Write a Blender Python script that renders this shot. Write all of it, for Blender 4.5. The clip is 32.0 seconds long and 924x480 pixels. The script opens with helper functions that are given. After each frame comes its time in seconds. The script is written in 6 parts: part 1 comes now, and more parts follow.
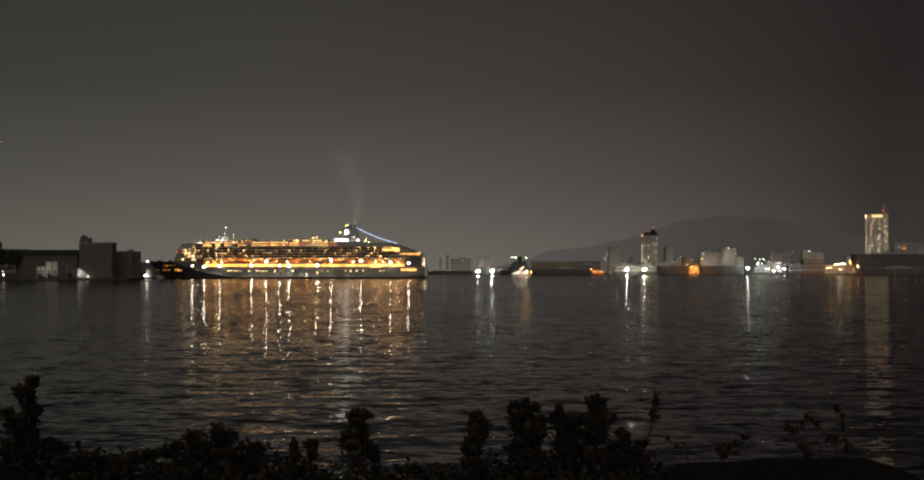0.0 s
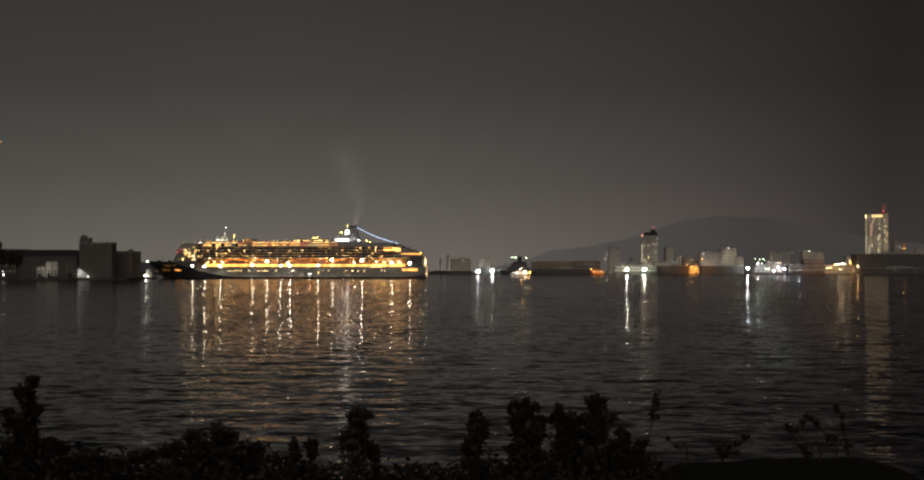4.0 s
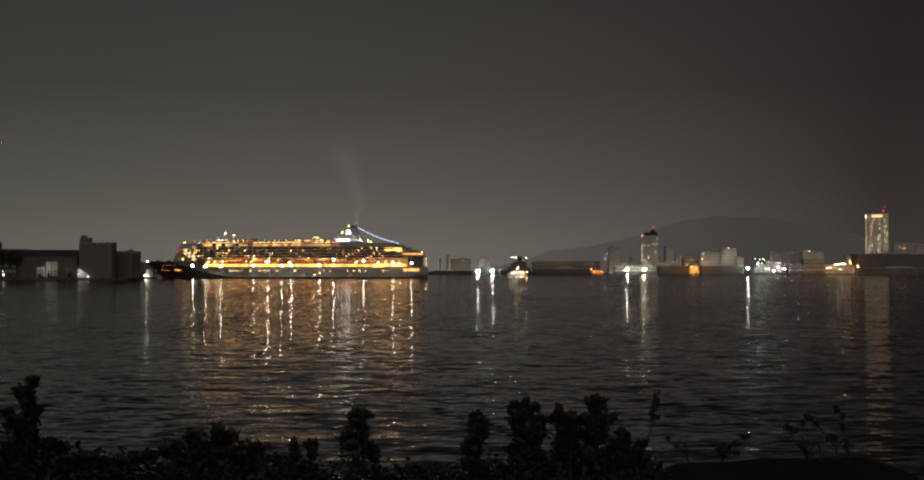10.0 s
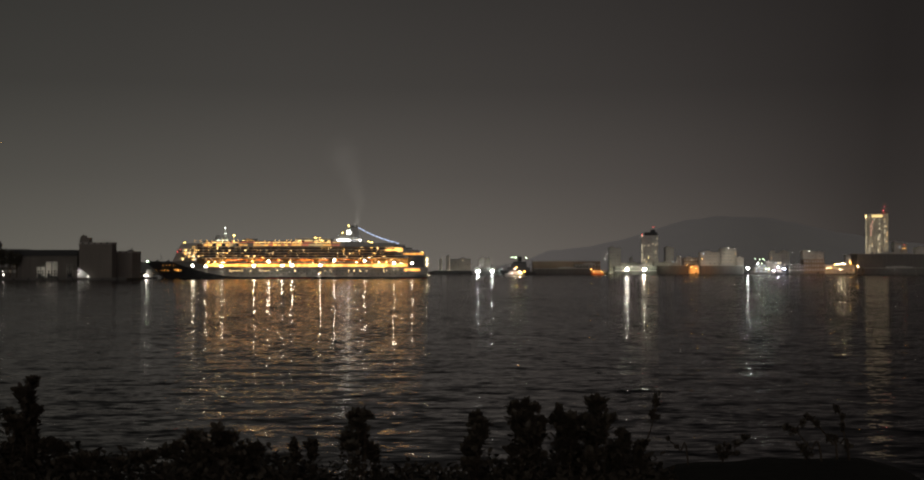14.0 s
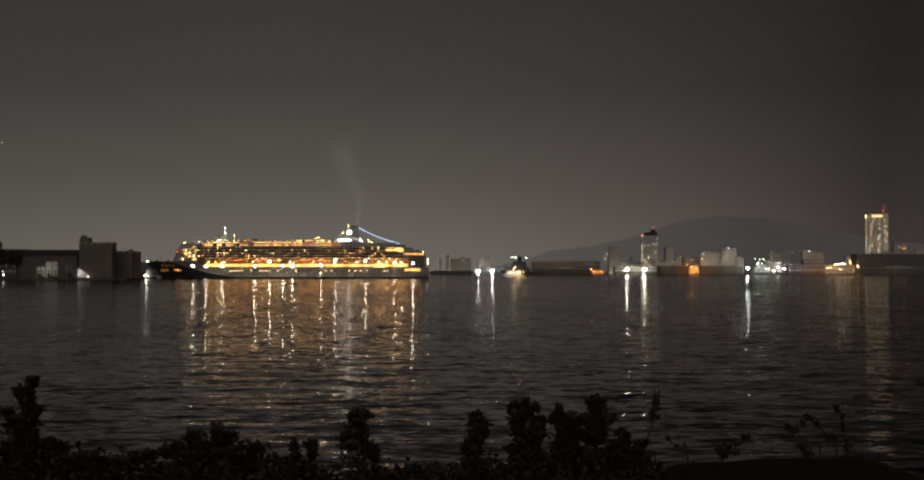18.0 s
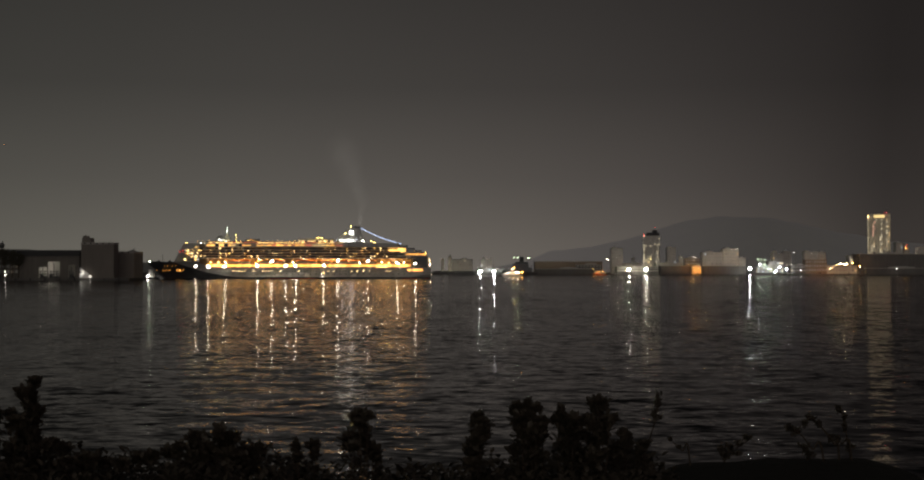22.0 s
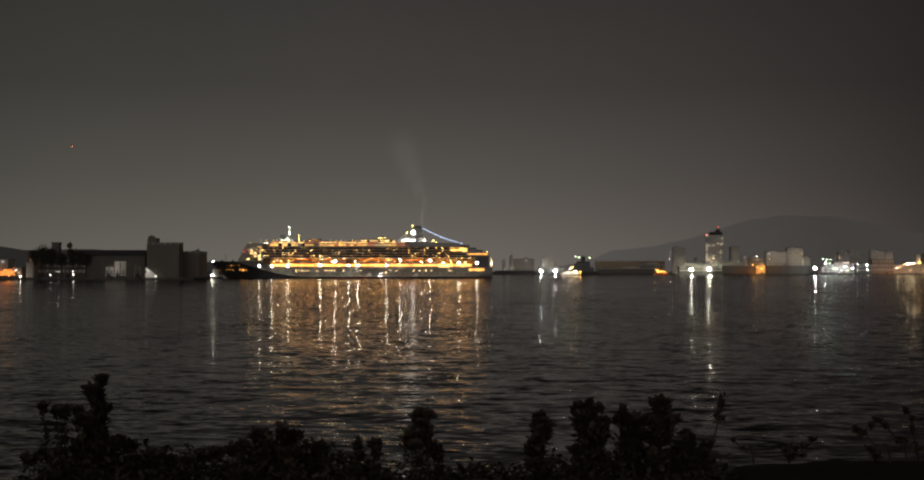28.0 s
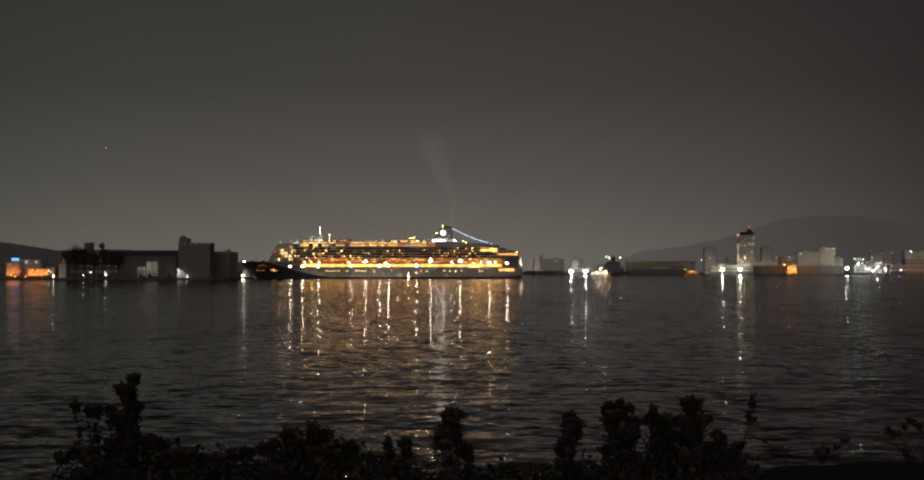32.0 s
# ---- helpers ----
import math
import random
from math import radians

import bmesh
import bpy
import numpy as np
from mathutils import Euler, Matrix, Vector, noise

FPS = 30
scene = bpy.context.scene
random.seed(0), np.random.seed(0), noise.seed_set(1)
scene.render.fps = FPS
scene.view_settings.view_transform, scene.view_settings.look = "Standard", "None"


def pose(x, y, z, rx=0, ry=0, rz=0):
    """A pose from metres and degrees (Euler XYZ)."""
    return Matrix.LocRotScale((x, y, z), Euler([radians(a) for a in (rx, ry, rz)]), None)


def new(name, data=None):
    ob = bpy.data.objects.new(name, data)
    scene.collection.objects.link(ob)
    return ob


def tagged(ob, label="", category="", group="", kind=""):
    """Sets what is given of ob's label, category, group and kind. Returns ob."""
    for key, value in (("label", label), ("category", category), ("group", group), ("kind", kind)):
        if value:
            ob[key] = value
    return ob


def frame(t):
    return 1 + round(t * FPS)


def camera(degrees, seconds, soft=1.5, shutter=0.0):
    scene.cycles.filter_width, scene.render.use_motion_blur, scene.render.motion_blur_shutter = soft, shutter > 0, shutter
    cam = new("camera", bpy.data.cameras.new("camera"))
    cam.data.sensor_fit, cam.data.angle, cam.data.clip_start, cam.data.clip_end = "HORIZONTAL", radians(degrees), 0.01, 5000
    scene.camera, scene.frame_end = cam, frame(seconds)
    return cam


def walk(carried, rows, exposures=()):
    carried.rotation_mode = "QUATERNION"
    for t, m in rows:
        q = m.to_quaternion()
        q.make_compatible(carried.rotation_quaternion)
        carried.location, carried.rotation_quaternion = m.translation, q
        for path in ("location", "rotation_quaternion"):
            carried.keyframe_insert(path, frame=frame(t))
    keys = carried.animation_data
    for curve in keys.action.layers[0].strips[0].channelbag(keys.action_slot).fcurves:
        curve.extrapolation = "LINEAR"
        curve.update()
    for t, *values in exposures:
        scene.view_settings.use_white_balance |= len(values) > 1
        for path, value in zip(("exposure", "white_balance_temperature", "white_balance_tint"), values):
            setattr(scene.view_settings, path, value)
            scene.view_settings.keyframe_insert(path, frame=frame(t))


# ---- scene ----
cam = camera(39.4, 32.0, soft=2.0)
EYE = (0, 0, 8.5)
PATH = [(0, 1.326, 0), (20.5, 1.326, 0), (21, 1.326, 0.003), (21.5, 1.330, 0.036), (22, 1.338, 0.085), (22.5, 1.339, 0.202), (23, 1.332, 0.396),
        (23.5, 1.321, 0.640), (24, 1.315, 0.895), (24.5, 1.311, 1.110), (25, 1.306, 1.325), (25.5, 1.306, 1.560), (26.5, 1.311, 2.080),
        (27.5, 1.317, 2.587), (28, 1.321, 2.802), (28.5, 1.326, 2.996), (29, 1.327, 3.170), (29.5, 1.326, 3.328), (30, 1.325, 3.472),
        (30.5, 1.325, 3.632), (31, 1.326, 3.808), (31.5, 1.327, 3.978), (32, 1.330, 4.130)]
walk(cam, [(t, pose(*EYE, 90 + tilt, 0, turn)) for t, tilt, turn in PATH])

# ---- night sky: city glow low over the horizon, stronger over the docks to the left ----
world = bpy.data.worlds.new("night_sky")
scene.world = world
world.use_nodes = True
wt = world.node_tree
wt.nodes.clear()


def wnode(kind, **values):
    n = wt.nodes.new(kind)
    for key, value in values.items():
        n.inputs[key].default_value = value
    return n


def wmath(op, a, b):
    n = wt.nodes.new("ShaderNodeMath")
    n.operation = op
    for i, s in enumerate((a, b)):
        if isinstance(s, (int, float)):
            n.inputs[i].default_value = s
        else:
            wt.links.new(s, n.inputs[i])
    return n.outputs[0]


w_co = wt.nodes.new("ShaderNodeTexCoord")
w_sep = wt.nodes.new("ShaderNodeSeparateXYZ")
wt.links.new(w_co.outputs["Generated"], w_sep.inputs[0])
w_ramp = wt.nodes.new("ShaderNodeValToRGB")
w_up = wmath("ADD", wmath("MULTIPLY", w_sep.outputs["Z"], 2.0), 0.02)
wt.links.new(w_up, w_ramp.inputs[0])
SKY = [(0.0, (0.1110, 0.1010, 0.0880)), (0.05, (0.1035, 0.0942, 0.0822)), (0.16, (0.0695, 0.0634, 0.0570)), (0.30, (0.0405, 0.0374, 0.0344)), (0.45, (0.0295, 0.0273, 0.0255)), (0.62, (0.0195, 0.0180, 0.0170)), (1.0, (0.0150, 0.0140, 0.0132))]
el = w_ramp.color_ramp.elements
el[0].position, el[0].color = SKY[0][0], (*SKY[0][1], 1)
el[1].position, el[1].color = SKY[-1][0], (*SKY[-1][1], 1)
for p, c in SKY[1:-1]:
    e = el.new(p)
    e.color = (*c, 1)
w_noise = wnode("ShaderNodeTexNoise", Scale=2.2, Detail=3.0, Roughness=0.5)
wt.links.new(w_co.outputs["Generated"], w_noise.inputs["Vector"])
w_side = wmath("ADD", wmath("MULTIPLY", w_sep.outputs["X"], -1.32), wmath("MULTIPLY", wmath("MULTIPLY", w_sep.outputs["X"], w_sep.outputs["X"]), -5.2))
w_side = wmath("MAXIMUM", wmath("ADD", w_side, 1.31), 0.40)
w_flat = wmath("MAXIMUM", wmath("SUBTRACT", 1.0, wmath("MULTIPLY", wmath("ABSOLUTE", w_sep.outputs["Z"], 0.0), 1.0)), 0.3)
w_side = wmath("ADD", wmath("MULTIPLY", wmath("SUBTRACT", w_side, 1.12), w_flat), 1.12)
w_cloud = wmath("ADD", wmath("MULTIPLY", w_noise.outputs[0], 0.30), 0.85)
w_bg = wt.nodes.new("ShaderNodeBackground")
# greener over the ship, redder over the town
w_tint = wt.nodes.new("ShaderNodeCombineColor")
w_tint.inputs[0].default_value = 1.0
wt.links.new(wmath("ADD", wmath("MULTIPLY", w_sep.outputs["X"], -0.14), 0.982), w_tint.inputs[1])
wt.links.new(wmath("ADD", wmath("MULTIPLY", w_sep.outputs["X"], -0.06), 0.975), w_tint.inputs[2])
w_mul = wt.nodes.new("ShaderNodeVectorMath")
w_mul.operation = "MULTIPLY"
wt.links.new(w_ramp.outputs[0], w_mul.inputs[0])
wt.links.new(w_tint.outputs[0], w_mul.inputs[1])
wt.links.new(w_mul.outputs[0], w_bg.inputs["Color"])
# the town behind the bank lights that side of the sky as well
w_town = wmath("ADD", wmath("MULTIPLY", wmath("MAXIMUM", wmath("MULTIPLY", w_sep.outputs["Y"], -1.0), 0.0), 7.5), 1.0)
wt.links.new(wmath("MULTIPLY", wmath("MULTIPLY", w_side, w_cloud), w_town), w_bg.inputs["Strength"])
w_out = wt.nodes.new("ShaderNodeOutputWorld")
wt.links.new(w_bg.outputs[0], w_out.inputs[0])


# ---- materials ----
def socket(nt, s, to):
    if isinstance(s, (int, float)):
        to.default_value = s
    else:
        nt.links.new(s, to)


def calc(nt, op, a, b=0.0):
    n = nt.nodes.new("ShaderNodeMath")
    n.operation = op
    socket(nt, a, n.inputs[0])
    socket(nt, b, n.inputs[1])
    return n.outputs[0]


def mix(nt, f, a, b):
    n = nt.nodes.new("ShaderNodeMix")
    n.data_type = "RGBA"
    socket(nt, f, n.inputs[0])
    for value, s in ((a, n.inputs[6]), (b, n.inputs[7])):
        if isinstance(value, tuple):
            s.default_value = (*value[:3], 1)
        else:
            nt.links.new(value, s)
    return n.outputs[2]


def grain(nt, co, scale, detail=3.0, rough=0.55):
    n = nt.nodes.new("ShaderNodeTexNoise")
    n.inputs["Scale"].default_value, n.inputs["Detail"].default_value, n.inputs["Roughness"].default_value = scale, detail, rough
    nt.links.new(co, n.inputs["Vector"])
    return n.outputs[0]


def surface(name, colour, rough=0.7, metal=0.0, large=0.12, fine=2.0, wear=0.3, bump=0.2, streaks=False):
    """A worn surface: stains at a large scale, grain at a fine one, a little tone from piece to piece."""
    m = bpy.data.materials.new(name)
    m.use_nodes = True
    nt = m.node_tree
    bsdf = nt.nodes["Principled BSDF"]
    co = nt.nodes.new("ShaderNodeTexCoord").outputs["Object"]
    if streaks:
        mp = nt.nodes.new("ShaderNodeMapping")
        mp.inputs["Scale"].default_value = (1, 1, 0.15)
        nt.links.new(co, mp.inputs[0])
        big = grain(nt, mp.outputs[0], large * 3)
    else:
        big = grain(nt, co, large)
    small = grain(nt, co, fine, 5.0, 0.65)
    dark = tuple(c * (1 - wear) for c in colour)
    light = tuple(min(1, c * (1 + wear * 0.4)) for c in colour)
    info = nt.nodes.new("ShaderNodeObjectInfo").outputs["Random"]
    c = mix(nt, big, dark, light)
    c = mix(nt, calc(nt, "MULTIPLY", small, 0.35), c, tuple(x * 0.6 for x in colour))
    c = mix(nt, calc(nt, "MULTIPLY", info, 0.15), c, tuple(x * 0.75 for x in colour))
    nt.links.new(c, bsdf.inputs["Base Color"])
    socket(nt, calc(nt, "ADD", calc(nt, "MULTIPLY", small, 0.25), rough - 0.12), bsdf.inputs["Roughness"])
    bsdf.inputs["Metallic"].default_value = metal
    b = nt.nodes.new("ShaderNodeBump")
    b.inputs["Strength"].default_value, b.inputs["Distance"].default_value = bump, 0.05
    nt.links.new(small, b.inputs["Height"])
    nt.links.new(b.outputs[0], bsdf.inputs["Normal"])
    return m


def glow(name, colour, strength, vary=0.5):
    """A lamp's lens, or a lit window with uneven light behind it."""
    m = bpy.data.materials.new(name)
    m.use_nodes = True
    if strength < 9:
        m.cycles.emission_sampling = "NONE"
    nt = m.node_tree
    bsdf = nt.nodes["Principled BSDF"]
    bsdf.inputs["Base Color"].default_value = (0.3, 0.3, 0.3, 1)
    bsdf.inputs["Roughness"].default_value = 0.3
    bsdf.inputs["Emission Color"].default_value = (*colour, 1)
    if vary:
        info = nt.nodes.new("ShaderNodeObjectInfo").outputs["Random"]
        co = nt.nodes.new("ShaderNodeTexCoord").outputs["Object"]
        v = calc(nt, "MULTIPLY", calc(nt, "ADD", calc(nt, "MULTIPLY", info, 2 * vary), 1 - vary), calc(nt, "ADD", grain(nt, co, 0.9), 0.5))
        socket(nt, calc(nt, "MULTIPLY", v, strength), bsdf.inputs["Emission Strength"])
    else:
        bsdf.inputs["Emission Strength"].default_value = strength
    return m


def hull_paint():
    """White hull over navy: the navy covers the bow and sweeps down to the water amidships."""
    m = surface("hull_paint", (0.42, 0.415, 0.40), 0.4, 0.0, 0.06, 1.2, 0.18, 0.08, True)
    nt = m.node_tree
    bsdf = nt.nodes["Principled BSDF"]
    co = nt.nodes.new("ShaderNodeTexCoord").outputs["Object"]
    sep = nt.nodes.new("ShaderNodeSeparateXYZ")
    nt.links.new(co, sep.inputs[0])
    fall = calc(nt, "POWER", calc(nt, "MAXIMUM", calc(nt, "DIVIDE", calc(nt, "SUBTRACT", 90.0, sep.outputs["X"]), 50.0), 0.0), 1.6)
    edge = calc(nt, "ADD", calc(nt, "MULTIPLY", fall, 9.5), 1.6)
    navy = calc(nt, "LESS_THAN", sep.outputs["Z"], edge)
    white = bsdf.inputs["Base Color"].links[0].from_socket
    nt.links.new(mix(nt, navy, white, (0.055, 0.056, 0.062)), bsdf.inputs["Base Color"])
    return m


def sea():
    """Water: wind ripples over a low chop. One set of ripples lies in the moving sheet, one stands, so that they cross."""
    m = bpy.data.materials.new("sea_water")
    m.use_nodes = True
    nt = m.node_tree
    nt.nodes.remove(nt.nodes["Principled BSDF"])
    body = nt.nodes.new("ShaderNodeBsdfDiffuse")
    body.inputs["Color"].default_value = (0.006, 0.008, 0.009, 1)
    shine = nt.nodes.new("ShaderNodeBsdfGlossy")
    shine.inputs["Color"].default_value = (0.67, 0.66, 0.67, 1)
    fres = nt.nodes.new("ShaderNodeFresnel")
    fres.inputs["IOR"].default_value = 1.33
    both = nt.nodes.new("ShaderNodeMixShader")
    nt.links.new(fres.outputs[0], both.inputs[0])
    nt.links.new(body.outputs[0], both.inputs[1])
    nt.links.new(shine.outputs[0], both.inputs[2])
    nt.links.new(both.outputs[0], nt.nodes["Material Output"].inputs[0])
    co = nt.nodes.new("ShaderNodeTexCoord").outputs["Object"]
    here = nt.nodes.new("ShaderNodeNewGeometry").outputs["Position"]
    where = nt.nodes.new("ShaderNodeSeparateXYZ")
    nt.links.new(here, where.inputs[0])
    open_ = calc(nt, "MINIMUM", calc(nt, "MAXIMUM", calc(nt, "DIVIDE", calc(nt, "SUBTRACT", where.outputs["Y"], 120.0), 400.0), 0.0), 1.0)

    def wave(at_, scale, turn, size, across):
        mp = nt.nodes.new("ShaderNodeMapping")
        mp.inputs["Scale"].default_value = scale
        mp.inputs["Rotation"].default_value = (0, 0, radians(turn))
        nt.links.new(at_, mp.inputs[0])
        n = nt.nodes.new("ShaderNodeTexNoise")
        n.inputs["Scale"].default_value, n.inputs["Detail"].default_value, n.inputs["Roughness"].default_value = 1.0, 1.0, 0.4
        nt.links.new(mp.outputs[0], n.inputs["Vector"])
        k = nt.nodes.new("ShaderNodeVectorMath")
        k.operation = "MULTIPLY_ADD"
        nt.links.new(n.outputs["Color"], k.inputs[0])
        k.inputs[1].default_value = (size * across, size * 1.25, 0)
        k.inputs[2].default_value = (-0.5 * size * across, -0.5 * size * 1.25, 0)
        return k.outputs[0]

    def vec(op, a, b):
        n = nt.nodes.new("ShaderNodeVectorMath")
        n.operation = op
        nt.links.new(a, n.inputs[0])
        nt.links.new(b, n.inputs["Scale"] if op == "SCALE" else n.inputs[1])
        return n.outputs[0]

    # long low swell on the open water only, short ripples everywhere
    total = vec("SCALE", vec("ADD", wave(here, (0.20, 0.11, 1), 7, 0.20, 0.12), wave(co, (0.07, 0.030, 1), -5, 0.12, 0.1)), open_)
    for row in ((co, (0.30, 0.55, 1), 9, 0.16, 0.4), (here, (0.36, 0.62, 1), -14, 0.15, 0.4), (co, (0.70, 1.35, 1), 5, 0.24, 0.4), (here, (1.3, 2.9, 1), -6, 0.24, 0.4)):
        total = vec("ADD", total, wave(*row))
    # gusts roughen some patches and leave others slack
    gust = nt.nodes.new("ShaderNodeMapping")
    gust.inputs["Scale"].default_value = (0.06, 0.008, 1)
    nt.links.new(co, gust.inputs[0])
    patch = calc(nt, "MULTIPLY", calc(nt, "SUBTRACT", grain(nt, gust.outputs[0], 1.0, 9.0, 0.9), 0.36), 4.6)
    patch = calc(nt, "MINIMUM", calc(nt, "MAXIMUM", patch, 0.55), 1.35)
    # short steep ripples run under the bank, longer and lower ones on the open fairway
    lee = calc(nt, "SUBTRACT", 1.3, calc(nt, "MULTIPLY", open_, 0.20))
    # ripples too fine to see singly blur the gloss
    shine.inputs["Roughness"].default_value = 0.065
    patch = calc(nt, "MULTIPLY", patch, lee)
    total = vec("SCALE", total, patch)
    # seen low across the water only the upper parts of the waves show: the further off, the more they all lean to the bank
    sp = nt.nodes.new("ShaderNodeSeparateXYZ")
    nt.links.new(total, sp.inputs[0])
    # slope limit set from eye height and distance, to place the reflections
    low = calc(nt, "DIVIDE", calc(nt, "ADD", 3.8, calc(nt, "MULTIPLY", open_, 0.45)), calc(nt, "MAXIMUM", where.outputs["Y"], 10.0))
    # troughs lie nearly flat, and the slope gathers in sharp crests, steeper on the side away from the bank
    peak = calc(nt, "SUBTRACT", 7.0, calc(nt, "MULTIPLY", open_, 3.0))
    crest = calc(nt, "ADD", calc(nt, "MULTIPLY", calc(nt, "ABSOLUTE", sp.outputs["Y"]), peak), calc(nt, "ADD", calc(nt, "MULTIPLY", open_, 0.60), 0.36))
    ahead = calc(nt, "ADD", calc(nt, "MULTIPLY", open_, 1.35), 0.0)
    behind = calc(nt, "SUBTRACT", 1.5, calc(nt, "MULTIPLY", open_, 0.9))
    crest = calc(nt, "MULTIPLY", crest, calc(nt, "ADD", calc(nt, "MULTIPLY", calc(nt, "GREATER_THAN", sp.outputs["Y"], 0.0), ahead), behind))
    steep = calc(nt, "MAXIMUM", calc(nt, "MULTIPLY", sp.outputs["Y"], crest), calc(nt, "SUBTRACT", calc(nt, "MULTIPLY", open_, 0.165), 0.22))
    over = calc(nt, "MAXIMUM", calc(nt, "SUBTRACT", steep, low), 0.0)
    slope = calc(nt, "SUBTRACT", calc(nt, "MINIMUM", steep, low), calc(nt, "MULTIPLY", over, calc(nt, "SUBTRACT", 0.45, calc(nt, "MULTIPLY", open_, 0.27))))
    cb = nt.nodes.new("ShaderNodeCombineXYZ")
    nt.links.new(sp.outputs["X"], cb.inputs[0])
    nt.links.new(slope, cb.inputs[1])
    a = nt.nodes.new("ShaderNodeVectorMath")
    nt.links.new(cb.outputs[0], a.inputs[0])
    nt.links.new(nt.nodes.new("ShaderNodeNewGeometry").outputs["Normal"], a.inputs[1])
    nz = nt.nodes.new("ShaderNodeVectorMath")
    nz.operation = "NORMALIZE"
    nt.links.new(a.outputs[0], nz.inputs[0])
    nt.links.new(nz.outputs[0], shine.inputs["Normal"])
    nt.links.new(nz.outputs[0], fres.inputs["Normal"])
    return m


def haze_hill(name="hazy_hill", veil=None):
    """Far wooded hills; the lit night haze before them is painted in as emission."""
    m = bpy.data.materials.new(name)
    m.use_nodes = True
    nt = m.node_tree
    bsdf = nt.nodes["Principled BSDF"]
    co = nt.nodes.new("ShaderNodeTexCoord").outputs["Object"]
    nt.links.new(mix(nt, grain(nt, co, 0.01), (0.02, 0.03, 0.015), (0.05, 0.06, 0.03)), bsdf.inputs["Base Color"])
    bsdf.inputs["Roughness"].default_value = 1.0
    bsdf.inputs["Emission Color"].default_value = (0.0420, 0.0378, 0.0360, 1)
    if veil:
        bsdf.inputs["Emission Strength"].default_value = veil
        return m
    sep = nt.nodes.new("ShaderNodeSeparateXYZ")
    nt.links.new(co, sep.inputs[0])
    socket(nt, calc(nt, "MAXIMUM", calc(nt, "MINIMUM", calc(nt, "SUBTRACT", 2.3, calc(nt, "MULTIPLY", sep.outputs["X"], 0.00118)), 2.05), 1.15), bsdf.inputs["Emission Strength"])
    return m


def smoke_mat():
    """Thin smoke: each wisp is densest in its middle and fades out to its rim."""
    m = bpy.data.materials.new("smoke")
    m.use_nodes = True
    nt = m.node_tree
    nt.nodes.remove(nt.nodes["Principled BSDF"])
    clear = nt.nodes.new("ShaderNodeBsdfTransparent")
    scatter = nt.nodes.new("ShaderNodeBsdfTranslucent")
    both = nt.nodes.new("ShaderNodeAddShader")
    face = nt.nodes.new("ShaderNodeBsdfDiffuse")
    lit = nt.nodes.new("ShaderNodeAddShader")
    nt.links.new(face.outputs[0], lit.inputs[0])
    nt.links.new(scatter.outputs[0], lit.inputs[1])
    nt.links.new(clear.outputs[0], both.inputs[0])
    nt.links.new(lit.outputs[0], both.inputs[1])
    nt.links.new(both.outputs[0], nt.nodes["Material Output"].inputs[0])
    co = nt.nodes.new("ShaderNodeTexCoord")
    mp = nt.nodes.new("ShaderNodeMapping")
    mp.inputs["Location"].default_value = (-1, 0, -1)
    mp.inputs["Scale"].default_value = (2, 0, 2)
    nt.links.new(co.outputs["Generated"], mp.inputs[0])
    g = nt.nodes.new("ShaderNodeTexGradient")
    g.gradient_type = "SPHERICAL"
    nt.links.new(mp.outputs[0], g.inputs[0])
    soft = calc(nt, "MULTIPLY", g.outputs[1], grain(nt, co.outputs["Object"], 0.22, 4.0))
    thin = calc(nt, "MULTIPLY", soft, 0.09)
    nt.links.new(thin, face.inputs["Color"])
    nt.links.new(thin, scatter.inputs["Color"])
    return m


